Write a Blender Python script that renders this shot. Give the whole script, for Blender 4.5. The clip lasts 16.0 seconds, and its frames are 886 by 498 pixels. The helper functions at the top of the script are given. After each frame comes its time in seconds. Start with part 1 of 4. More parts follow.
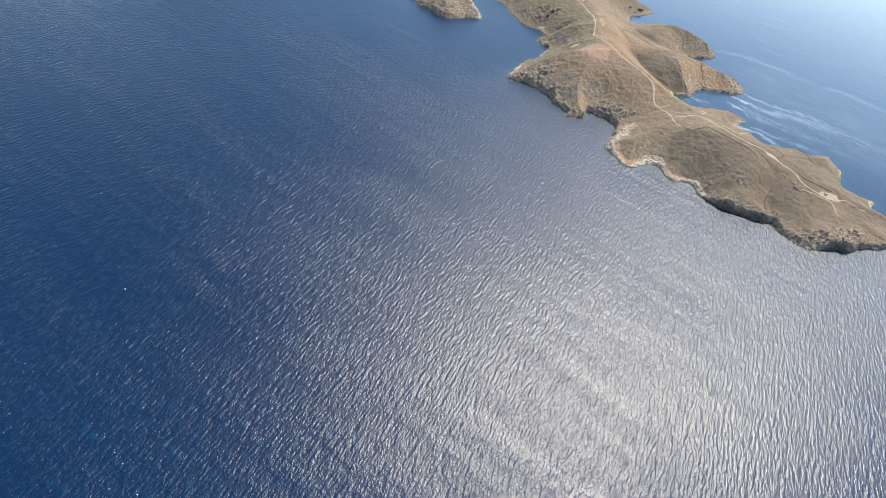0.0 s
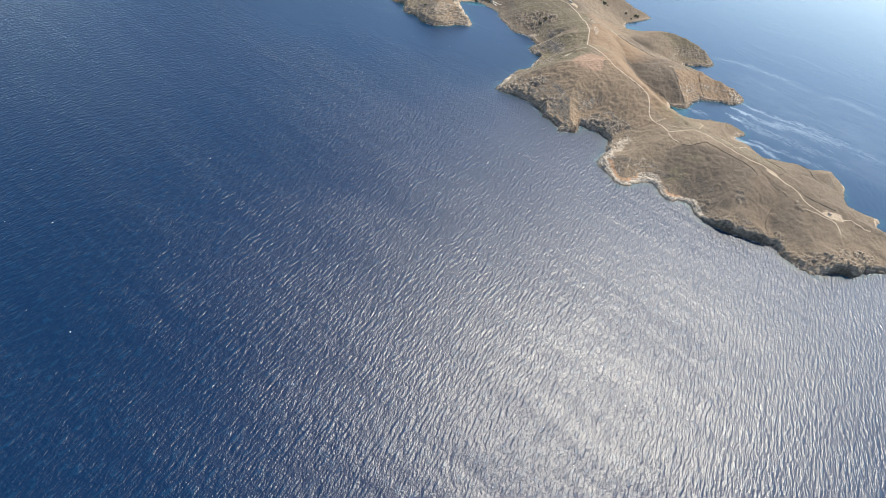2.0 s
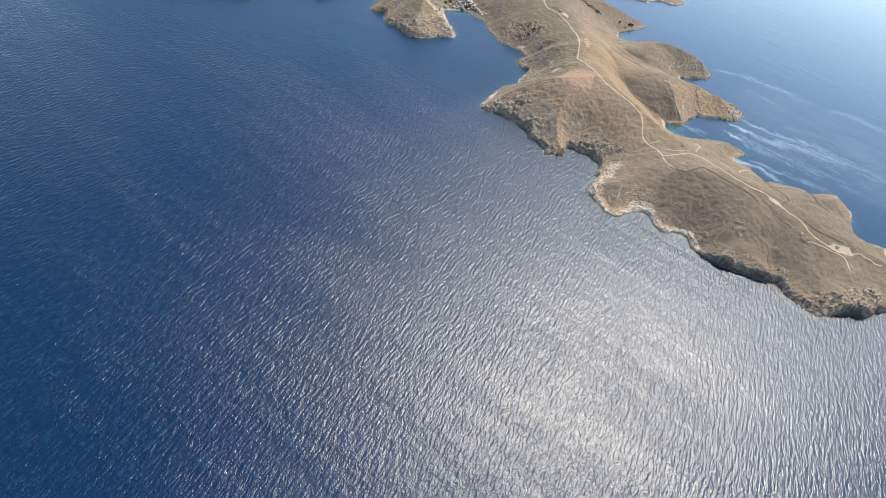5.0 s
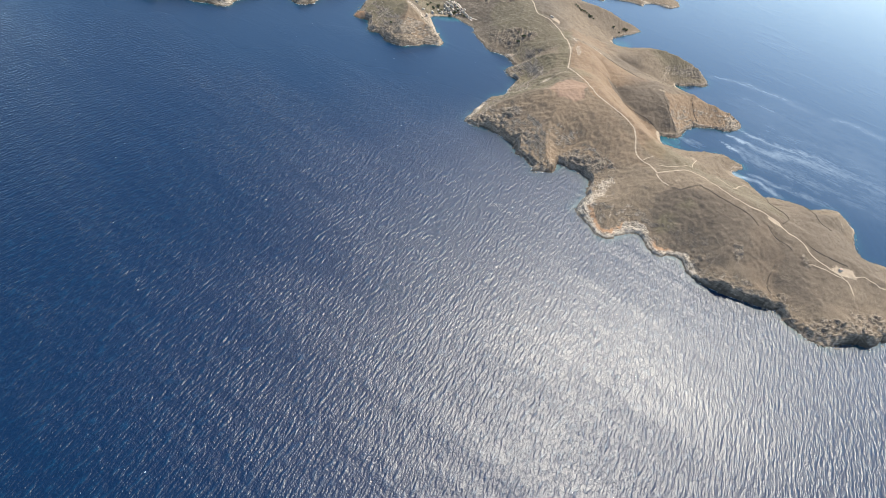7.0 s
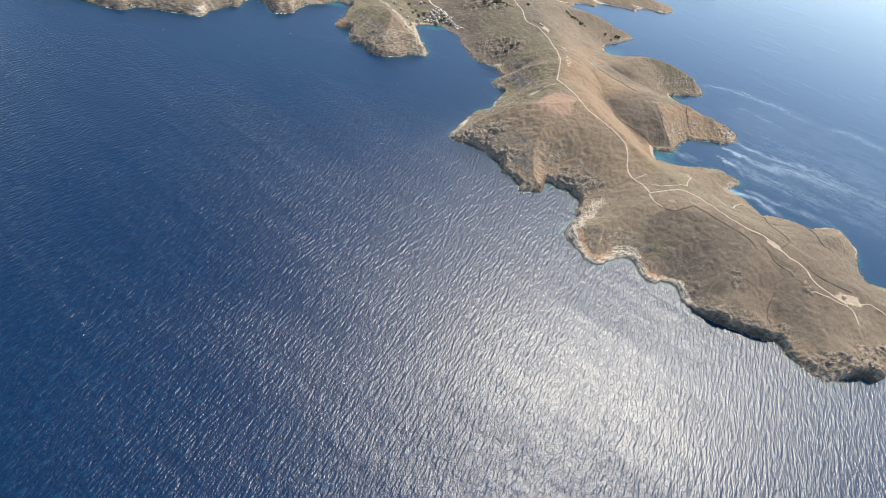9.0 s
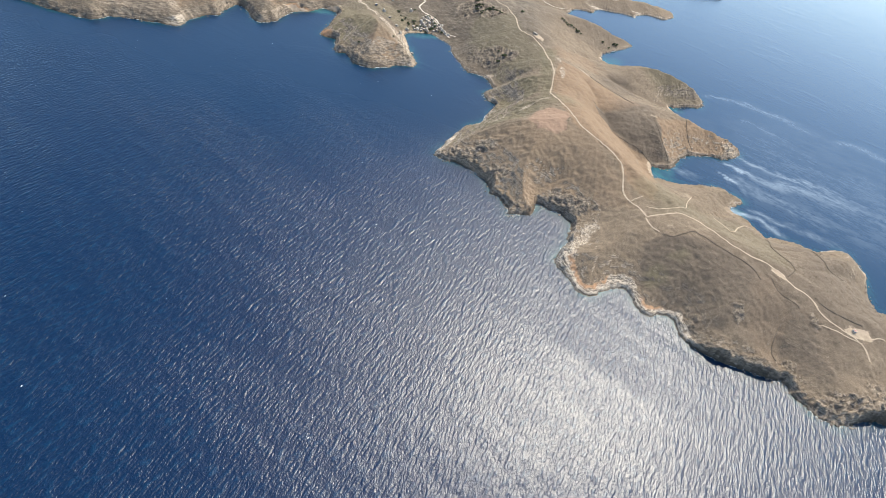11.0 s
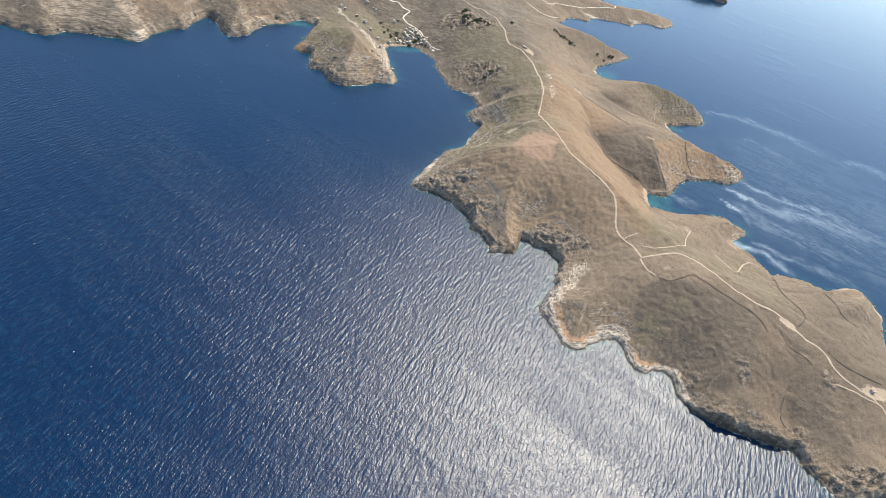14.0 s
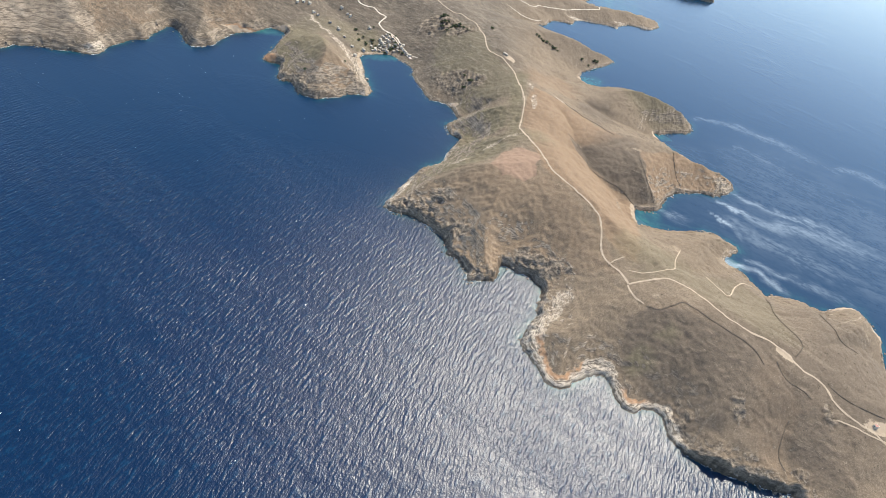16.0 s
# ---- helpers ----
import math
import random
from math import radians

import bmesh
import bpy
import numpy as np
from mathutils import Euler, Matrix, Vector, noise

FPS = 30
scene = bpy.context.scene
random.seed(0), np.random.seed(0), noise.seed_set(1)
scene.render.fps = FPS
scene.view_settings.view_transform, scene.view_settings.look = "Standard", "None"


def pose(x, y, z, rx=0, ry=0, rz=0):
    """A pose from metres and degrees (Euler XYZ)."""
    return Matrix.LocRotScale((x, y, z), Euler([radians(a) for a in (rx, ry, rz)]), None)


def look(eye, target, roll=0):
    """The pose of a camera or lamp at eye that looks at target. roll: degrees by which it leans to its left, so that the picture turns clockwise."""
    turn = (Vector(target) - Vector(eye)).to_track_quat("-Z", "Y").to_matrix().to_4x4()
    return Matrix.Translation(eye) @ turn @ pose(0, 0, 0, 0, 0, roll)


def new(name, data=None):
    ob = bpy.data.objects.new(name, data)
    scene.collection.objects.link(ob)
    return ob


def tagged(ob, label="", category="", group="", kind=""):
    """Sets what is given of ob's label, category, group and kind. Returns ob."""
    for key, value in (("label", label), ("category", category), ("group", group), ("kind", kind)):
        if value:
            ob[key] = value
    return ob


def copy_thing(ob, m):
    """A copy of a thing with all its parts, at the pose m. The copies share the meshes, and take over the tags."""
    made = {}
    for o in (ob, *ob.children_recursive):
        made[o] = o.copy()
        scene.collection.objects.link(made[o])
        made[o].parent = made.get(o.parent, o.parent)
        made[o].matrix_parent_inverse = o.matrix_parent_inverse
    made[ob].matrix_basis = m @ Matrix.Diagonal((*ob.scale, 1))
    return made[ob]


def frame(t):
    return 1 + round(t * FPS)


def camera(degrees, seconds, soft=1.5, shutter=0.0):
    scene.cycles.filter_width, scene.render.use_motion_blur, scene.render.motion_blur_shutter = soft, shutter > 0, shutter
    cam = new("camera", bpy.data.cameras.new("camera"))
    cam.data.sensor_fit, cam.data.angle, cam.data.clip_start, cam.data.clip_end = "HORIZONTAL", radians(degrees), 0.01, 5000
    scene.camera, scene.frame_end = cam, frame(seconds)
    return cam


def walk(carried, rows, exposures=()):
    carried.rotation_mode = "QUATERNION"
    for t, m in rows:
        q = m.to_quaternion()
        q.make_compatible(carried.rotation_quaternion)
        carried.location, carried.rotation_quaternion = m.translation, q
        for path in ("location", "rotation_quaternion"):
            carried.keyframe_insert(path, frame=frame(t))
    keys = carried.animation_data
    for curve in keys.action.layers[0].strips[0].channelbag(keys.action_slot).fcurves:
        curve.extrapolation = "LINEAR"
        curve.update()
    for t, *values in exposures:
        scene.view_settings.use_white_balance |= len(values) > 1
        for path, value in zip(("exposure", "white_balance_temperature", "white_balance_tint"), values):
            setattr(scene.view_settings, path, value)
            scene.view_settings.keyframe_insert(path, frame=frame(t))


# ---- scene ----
cam = camera(80.0, 16.0, soft=0.85)

# seconds, x, y, z, yaw, pitch, roll
PATH = [
    (0.0, 0.00, 0.00, 540.00, 0.014, -42.842, 14.318),
    (0.5, 4.29, 17.61, 540.02, -0.094, -42.880, 14.384),
    (1.0, 8.33, 35.30, 540.02, -0.129, -42.901, 14.382),
    (1.5, 12.33, 53.26, 539.84, -0.111, -42.870, 14.336),
    (2.0, 16.52, 71.20, 539.42, -0.109, -42.767, 14.323),
    (2.5, 20.77, 89.09, 538.99, -0.142, -42.719, 14.322),
    (3.0, 24.64, 107.31, 538.71, -0.167, -42.732, 14.329),
    (3.5, 28.30, 125.43, 538.57, -0.181, -42.693, 14.310),
    (4.0, 32.32, 143.50, 538.54, -0.210, -42.699, 14.302),
    (6.5, 52.98, 231.88, 542.22, -0.519, -42.922, 14.293),
    (7.0, 56.95, 249.33, 542.28, -0.618, -42.922, 14.272),
    (7.5, 61.02, 266.62, 541.94, -0.727, -42.886, 14.261),
    (8.0, 64.93, 284.31, 541.80, -0.854, -42.810, 14.232),
    (8.5, 68.68, 302.09, 541.75, -0.967, -42.775, 14.201),
    (9.0, 72.68, 320.13, 541.72, -1.035, -42.744, 14.174),
    (11.5, 96.00, 410.68, 542.03, -0.783, -42.770, 14.071),
    (12.0, 100.11, 428.85, 541.89, -0.831, -42.813, 14.017),
    (12.5, 104.08, 446.31, 541.85, -0.842, -42.862, 14.033),
    (13.0, 108.08, 464.71, 541.42, -0.819, -42.828, 14.031),
    (13.5, 111.80, 482.12, 541.37, -0.779, -42.819, 14.013),
    (14.0, 115.53, 500.51, 541.40, -0.755, -42.805, 14.019),
    (14.5, 118.86, 517.99, 541.70, -0.759, -42.803, 14.004),
    (15.0, 122.25, 535.97, 541.90, -1.002, -42.824, 14.003),
    (15.5, 125.83, 553.40, 541.71, -1.391, -42.872, 13.992),
    (16.0, 129.77, 571.59, 541.26, -2.076, -42.837, 13.933),
]


def flown(x, y, z, yaw, pitch, roll):
    turn = Euler((radians(90 + pitch), 0, radians(yaw))).to_matrix().to_4x4()
    return Matrix.Translation((x, y, z)) @ turn @ pose(0, 0, 0, 0, 0, roll)


walk(cam, [(t, flown(*row)) for t, *row in PATH])

# ---- daylight ----
SUN_HIGH, SUN_ROUND = 54.5, 31.0
scene.view_settings.exposure = 0.92
world = bpy.data.worlds.new("sky")
scene.world = world
world.use_nodes = True
wn = world.node_tree.nodes
sky = wn.new("ShaderNodeTexSky")
sky.sky_type, sky.sun_disc = "NISHITA", False
sky.sun_elevation, sky.sun_rotation = radians(SUN_HIGH), radians(SUN_ROUND)
sky.altitude, sky.air_density, sky.dust_density, sky.ozone_density = 500, 1.2, 0.6, 1.2
world.node_tree.links.new(sky.outputs[0], wn["Background"].inputs["Color"])
wn["Background"].inputs["Strength"].default_value = 0.152
sun = new("sun", bpy.data.lights.new("sun", "SUN"))
sun.data.energy, sun.data.angle, sun.data.color = 4.6, radians(0.53), (1.0, 0.925, 0.765)
sun.matrix_world = look((0, 0, 900), (-math.sin(radians(SUN_ROUND)) * math.cos(radians(SUN_HIGH)) * 500,
                                      -math.cos(radians(SUN_ROUND)) * math.cos(radians(SUN_HIGH)) * 500,
                                      900 - math.sin(radians(SUN_HIGH)) * 500))


# ---- materials ----
class Nodes:
    """A short way to write node materials."""

    def __init__(self, name):
        self.mat = bpy.data.materials.new(name)
        self.mat.use_nodes = True
        self.tree = self.mat.node_tree
        self.bsdf = self.tree.nodes["Principled BSDF"]
        self.place = self.tree.nodes.new("ShaderNodeTexCoord").outputs["Object"]

    def add(self, kind, **values):
        node = self.tree.nodes.new("ShaderNode" + kind)
        for key, value in values.items():
            self.link(value, node.inputs[key.replace("_", " ")])
        return node

    def link(self, value, socket):
        if isinstance(value, bpy.types.NodeSocket):
            self.tree.links.new(value, socket)
        else:
            socket.default_value = value

    def noise(self, scale, detail=4.0, rough=0.55, where=None, warp=0.0):
        n = self.add("TexNoise", Scale=scale, Detail=detail, Roughness=rough, Distortion=warp, Vector=where or self.place)
        return n.outputs["Fac"]

    def turned(self, angle, stretch):
        """Places turned first and then scaled, so that a pattern may be drawn out along any way."""
        n = self.add("Mapping", Vector=self.place)
        n.vector_type = "TEXTURE"
        n.inputs["Rotation"].default_value = (0, 0, radians(angle))
        n.inputs["Scale"].default_value = tuple(1 / s for s in stretch)
        return n.outputs[0]

    def ramp(self, fac, low, high, a=0.0, b=1.0):
        n = self.add("MapRange", Value=fac)
        n.interpolation_type = "SMOOTHSTEP"
        for key, value in zip(("From Min", "From Max", "To Min", "To Max"), (low, high, a, b)):
            self.link(value, n.inputs[key])
        return n.outputs[0]

    def math(self, op, a, b=0.0):
        n = self.tree.nodes.new("ShaderNodeMath")
        n.operation = op
        self.link(a, n.inputs[0])
        self.link(b, n.inputs[1])
        return n.outputs[0]

    def mix(self, fac, a, b, blend="MIX"):
        n = self.tree.nodes.new("ShaderNodeMix")
        n.data_type, n.blend_type = "RGBA", blend
        self.link(fac, n.inputs[0])
        self.link(a if not isinstance(a, tuple) else (*a, 1), n.inputs[6])
        self.link(b if not isinstance(b, tuple) else (*b, 1), n.inputs[7])
        return n.outputs[2]

    def field(self, name):
        n = self.tree.nodes.new("ShaderNodeAttribute")
        n.attribute_name = name
        return n.outputs["Fac"]

    def bump(self, height, distance, strength=1.0, under=None):
        n = self.add("Bump", Height=height, Distance=distance, Strength=strength)
        if under:
            self.link(under, n.inputs["Normal"])
        return n.outputs[0]

    def done(self, colour, rough_value, normal=None, **more):
        self.link(colour if not isinstance(colour, tuple) else (*colour, 1), self.bsdf.inputs["Base Color"])
        self.link(rough_value, self.bsdf.inputs["Roughness"])
        if normal:
            self.link(normal, self.bsdf.inputs["Normal"])
        for key, value in more.items():
            self.link(value, self.bsdf.inputs[key.replace("_", " ")])
        return self.mat


def sea_water():
    n = Nodes("sea_water")

    def waves(length, turn, reach, detail, warp=0.15):
        """Uneven waves of about one length, turned from the wind, with crests drawn out by reach."""
        s = 1.8 / length
        return n.noise(1.0, detail, 0.55, n.turned(-CREST + turn, (s, s / reach, 1.0)), warp)

    def peaked(fac):
        """Rounded troughs and narrow crests."""
        return n.math("SUBTRACT", 1.0, n.math("ABSOLUTE", n.math("SUBTRACT", n.math("MULTIPLY", fac, 2.0), 1.0)))

    streaks = n.noise(0.035, 4.0, 0.55, n.turned(-27, (0.1, 1.0, 1.0)), 0.3)
    slicks = n.noise(0.007, 4.0, 0.5, n.turned(-23, (0.3, 1.0, 1.0)), 0.5)
    ruffled = n.ramp(slicks, 0.32, 0.62, 0.8, 1.08)
    ruffled = n.math("MULTIPLY", ruffled, n.ramp(streaks, 0.3, 0.7, 0.86, 1.12))
    # cat's-paws: gusts that ruffle the calm water in patches
    gusts = n.noise(0.012, 5.0, 0.6, n.turned(-35, (0.45, 1.0, 1.0)), 0.8)
    calm = n.math("MULTIPLY", n.field("hush"), n.ramp(gusts, 0.42, 0.7, 1.0, 0.8))
    ruffled = n.math("MULTIPLY", ruffled, n.ramp(calm, 0, 1, 1.0, 0.035))
    tall = n.math("MULTIPLY", waves(7.0, -4, 3.8, 1.0), 1.05)
    tall = n.math("ADD", tall, n.math("MULTIPLY", peaked(waves(7.4, 9, 2.4, 1.0)), 0.38))
    tall = n.math("ADD", tall, n.math("MULTIPLY", peaked(waves(4.6, -13, 1.8, 1.0)), 0.23))
    tall = n.math("ADD", tall, n.math("MULTIPLY", waves(2.4, 16, 1.4, 2.0), 0.30))
    normal = n.bump(n.math("MULTIPLY", tall, ruffled), 1.0)
    deep = n.mix(n.noise(0.004, 3.0), (0.0003, 0.0088, 0.030), (0.0006, 0.0112, 0.037))
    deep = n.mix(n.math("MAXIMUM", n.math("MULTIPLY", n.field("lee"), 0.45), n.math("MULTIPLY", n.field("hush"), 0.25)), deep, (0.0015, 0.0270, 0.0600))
    # lighter blue painted on the wave tops, standing in for sky light on them
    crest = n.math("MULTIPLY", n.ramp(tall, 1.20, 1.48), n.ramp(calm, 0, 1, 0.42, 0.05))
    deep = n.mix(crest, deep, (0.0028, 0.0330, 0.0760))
    shallow = n.mix(n.ramp(n.noise(0.06, 4.0), 0.35, 0.7), (0.010, 0.068, 0.078), (0.028, 0.135, 0.118))
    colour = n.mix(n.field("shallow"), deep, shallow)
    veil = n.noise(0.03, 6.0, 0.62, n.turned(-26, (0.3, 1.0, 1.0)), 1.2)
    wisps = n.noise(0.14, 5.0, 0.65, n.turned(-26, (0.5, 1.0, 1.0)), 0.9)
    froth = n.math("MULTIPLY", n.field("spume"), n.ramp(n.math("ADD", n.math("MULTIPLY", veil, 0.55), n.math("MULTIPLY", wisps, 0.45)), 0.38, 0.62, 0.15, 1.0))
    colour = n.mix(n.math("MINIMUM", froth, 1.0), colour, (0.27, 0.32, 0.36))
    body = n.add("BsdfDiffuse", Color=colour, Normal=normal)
    smooth = n.add("BsdfGlossy", Color=(1, 1, 1, 1), Roughness=n.ramp(n.field("lee"), 0, 1, 0.29, 0.16), Normal=normal)
    dull = n.add("BsdfGlossy", Color=(1, 1, 1, 1), Roughness=n.ramp(n.field("lee"), 0, 1, 0.43, 0.26), Normal=normal)
    gloss = n.add("MixShader", Fac=0.55)
    for lobe, socket in ((smooth, 1), (dull, 2)):
        lobe.distribution = "BECKMANN"
        n.tree.links.new(lobe.outputs[0], gloss.inputs[socket])
    both = n.add("MixShader", Fac=n.add("Fresnel", IOR=1.333, Normal=normal).outputs[0])
    n.tree.links.new(body.outputs[0], both.inputs[1])
    n.tree.links.new(gloss.outputs[0], both.inputs[2])
    n.tree.links.new(both.outputs[0], n.tree.nodes["Material Output"].inputs["Surface"])
    n.tree.nodes.remove(n.bsdf)
    return n.mat


def ground_cover():
    n = Nodes("ground_cover")
    wide, mid, fine, tiny = n.noise(0.012, 4.0, 0.6), n.noise(0.27, 6.0, 0.66), n.noise(0.55, 5.0, 0.7), n.noise(1.05, 3.0, 0.7)
    # thin ledges that keep to one height round the slopes
    ledge = n.noise(1.0, 4.0, 0.62, n.turned(0, (0.022, 0.022, 0.42)), 0.4)
    ploughed = n.math("SUBTRACT", 1.0, n.math("MAXIMUM", n.field("tilled"), n.math("MULTIPLY", n.field("rust"), 0.22)))
    heath = n.mix(n.ramp(wide, 0.3, 0.7), (0.140, 0.104, 0.072), (0.176, 0.133, 0.093))
    heath = n.mix(n.math("MULTIPLY", n.field("grey"), 0.7), heath, (0.098, 0.083, 0.066))
    heath = n.mix(n.math("MULTIPLY", n.field("rust"), n.ramp(mid, 0.3, 0.62, 0.6, 0.95)), heath, (0.204, 0.134, 0.083))
    heath = n.mix(n.math("MULTIPLY", n.field("dark"), n.ramp(mid, 0.35, 0.62, 0.7, 1.0)), heath, (0.088, 0.069, 0.054))
    heath = n.mix(n.math("MULTIPLY", n.field("green"), n.ramp(mid, 0.3, 0.65, 0.55, 0.9)), heath, (0.116, 0.101, 0.060))
    heath = n.mix(n.field("tilled"), heath, n.mix(n.ramp(fine, 0.4, 0.6), (0.205, 0.134, 0.094), (0.236, 0.160, 0.114)))
    heath = n.mix(n.math("MULTIPLY", n.ramp(ledge, 0.56, 0.66, 0.0, 0.45), n.math("MULTIPLY", ploughed, n.ramp(mid, 0.4, 0.6, 0.2, 1.0))), heath, (0.25, 0.195, 0.14))
    heath = n.mix(n.math("MULTIPLY", n.ramp(ledge, 0.44, 0.36, 0.0, 0.2), ploughed), heath, (0.085, 0.066, 0.047))
    heath = n.mix(n.math("MULTIPLY", n.ramp(fine, 0.42, 0.47, 0.55, 0.0), n.math("MULTIPLY", ploughed, n.ramp(n.field("dark"), 0, 1, 1.0, 0.4))), heath, (0.225, 0.178, 0.134))
    scrub = n.math("MULTIPLY", n.ramp(fine, 0.52, 0.565), n.math("ADD", n.ramp(mid, 0.35, 0.65, 0.2, 0.42), n.math("MULTIPLY", n.field("grey"), 0.3)))
    heath = n.mix(n.math("MULTIPLY", scrub, ploughed), heath, (0.058, 0.049, 0.034))
    heath = n.mix(n.math("MULTIPLY", n.ramp(tiny, 0.53, 0.61, 0.0, 0.55), n.math("ADD", n.math("MULTIPLY", ploughed, 0.8), 0.2)), heath, (0.062, 0.050, 0.036))
    stones = n.add("TexVoronoi", Scale=0.3, Vector=n.place)
    flecks = n.math("MULTIPLY", n.ramp(stones.outputs["Distance"], 0.10, 0.22, 1.0, 0.0), n.ramp(mid, 0.48, 0.62))
    heath = n.mix(n.math("MULTIPLY", flecks, 0.55), heath, (0.30, 0.25, 0.195))
    layers = n.add("TexNoise", Scale=1.0, Detail=5.0, Roughness=0.65, Vector=n.turned(24, (0.06, 0.26, 0.8))).outputs["Fac"]
    # strata that follow the shore, ledge by ledge
    step_in = n.add("CombineXYZ", X=n.math("MULTIPLY", n.field("inshore"), 0.62))
    stretch = n.tree.nodes.new("ShaderNodeVectorMath")
    stretch.operation = "SCALE"
    n.link(n.place, stretch.inputs[0])
    stretch.inputs["Scale"].default_value = 0.035
    both = n.tree.nodes.new("ShaderNodeVectorMath")
    n.link(step_in.outputs[0], both.inputs[0])
    n.link(stretch.outputs[0], both.inputs[1])
    seams = n.noise(1.0, 3.0, 0.6, both.outputs[0])
    layers = n.math("ADD", n.math("MULTIPLY", layers, 0.45), n.math("ADD", n.math("MULTIPLY", seams, 0.35), n.math("MULTIPLY", ledge, 0.2)))
    bent = n.noise(1.0, 4.0, 0.65, n.turned(-24, (0.045, 0.17, 0.3)), 0.5)
    heath = n.mix(n.math("MULTIPLY", n.math("MULTIPLY", n.ramp(bent, 0.55, 0.61, 0.0, 0.75), n.field("grey")), n.ramp(n.field("green"), 0, 0.6, 1.0, 0.2)), heath, (0.058, 0.049, 0.039))
    heath = n.mix(n.math("MULTIPLY", n.ramp(bent, 0.45, 0.38, 0.0, 0.4), n.field("grey")), heath, (0.23, 0.195, 0.15))
    stone = n.mix(n.ramp(layers, 0.43, 0.56), (0.110, 0.086, 0.065), (0.310, 0.248, 0.186))
    stone = n.mix(n.ramp(tiny, 0.53, 0.64, 0.0, 0.55), stone, (0.045, 0.038, 0.032))
    stone = n.mix(n.math("MULTIPLY", n.field("dark"), 0.6), stone, (0.075, 0.062, 0.050))
    light = n.mix(n.ramp(layers, 0.44, 0.53), (0.135, 0.110, 0.086), (0.46, 0.39, 0.31))
    light = n.mix(n.ramp(tiny, 0.5, 0.62, 0.0, 0.65), light, (0.09, 0.074, 0.059))
    stone = n.mix(n.field("pale"), stone, light)
    stone = n.mix(n.math("MULTIPLY", n.field("ochre"), n.ramp(fine, 0.3, 0.6, 0.5, 1.0)), stone, (0.33, 0.19, 0.105))
    uneven = n.math("MULTIPLY", n.math("SUBTRACT", n.math("ADD", n.math("MULTIPLY", mid, 0.5), n.math("MULTIPLY", fine, 0.5)), 0.5), 1.3)
    colour = n.mix(n.ramp(n.math("ADD", n.field("stony"), uneven), 0.36, 0.54), heath, stone)
    sand = n.mix(fine, (0.25, 0.195, 0.140), (0.36, 0.285, 0.21))
    colour = n.mix(n.ramp(n.math("ADD", n.field("bare"), uneven), 0.36, 0.62), colour, sand)
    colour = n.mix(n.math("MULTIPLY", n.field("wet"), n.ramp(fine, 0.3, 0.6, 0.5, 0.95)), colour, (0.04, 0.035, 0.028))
    height = n.math("ADD", n.math("MULTIPLY", fine, 0.8), n.math("MULTIPLY", mid, 0.4))
    height = n.math("ADD", height, n.math("MULTIPLY", tiny, n.ramp(n.field("stony"), 0.2, 0.7, 0.45, 0.9)))
    height = n.math("ADD", height, n.math("MULTIPLY", ledge, 0.6))
    return n.done(colour, 0.92, n.bump(height, 1.0, 0.9), Specular_IOR_Level=0.2)


def plain(name, a, b, scale, rough_value=0.85, relief=0.03):
    n = Nodes(name)
    spots = n.noise(scale, 5.0, 0.65)
    tint = n.noise(scale * 0.12, 3.0)
    colour = n.mix(n.ramp(spots, 0.3, 0.7), a, b)
    colour = n.mix(n.ramp(tint, 0.35, 0.7, 0.0, 0.35), colour, tuple(0.72 * c for c in a))
    return n.done(colour, rough_value, n.bump(spots, relief), Specular_IOR_Level=0.25)


def varied(name, a, b, scale, rough_value=0.9):
    """A colour that differs from piece to piece."""
    n = Nodes(name)
    island = n.tree.nodes.new("ShaderNodeNewGeometry").outputs["Random Per Island"]
    colour = n.mix(island, a, b)
    colour = n.mix(n.ramp(n.noise(scale, 4.0), 0.4, 0.65, 0.0, 0.5), colour, tuple(0.55 * c for c in a))
    return n.done(colour, rough_value, n.bump(n.noise(scale * 2, 3.0), 0.05), Specular_IOR_Level=0.2)


CREST = 15.0
WATER, GROUND = sea_water(), ground_cover()
TRACK = plain("packed_earth", (0.27, 0.21, 0.152), (0.37, 0.30, 0.222), 0.6)
PALE_TRACK = plain("pale_gravel", (0.42, 0.36, 0.29), (0.54, 0.48, 0.40), 0.6)
LIME = plain("whitewash", (0.44, 0.385, 0.31), (0.58, 0.52, 0.43), 1.5, 0.8)
STONEWASH = plain("bare_plaster", (0.26, 0.22, 0.175), (0.36, 0.31, 0.25), 1.5, 0.85)
ROOF = plain("roof_screed", (0.33, 0.285, 0.23), (0.48, 0.425, 0.355), 0.9, 0.9)
RED_ROOF = plain("red_roof_tile", (0.30, 0.15, 0.12), (0.38, 0.21, 0.17), 1.2, 0.85)
TIMBER = plain("painted_timber", (0.06, 0.13, 0.26), (0.09, 0.18, 0.34), 3.0, 0.5)
PANE = plain("dark_pane", (0.02, 0.025, 0.03), (0.035, 0.04, 0.05), 1.0, 0.12, 0.0)
WALLSTONE = varied("field_stone", (0.12, 0.10, 0.08), (0.17, 0.143, 0.115), 0.8)
BOULDER = varied("shore_stone", (0.09, 0.075, 0.06), (0.30, 0.25, 0.20), 0.5)
SHRUB = varied("dry_shrub", (0.055, 0.046, 0.031), (0.10, 0.08, 0.053), 1.2)
LEAF = varied("leaf", (0.025, 0.038, 0.018), (0.055, 0.07, 0.03), 1.0)
BARK = plain("bark", (0.12, 0.09, 0.06), (0.2, 0.15, 0.11), 3.0)
CAP = plain("breaking_crest", (0.66, 0.69, 0.70), (0.8, 0.82, 0.82), 0.7, 0.7)
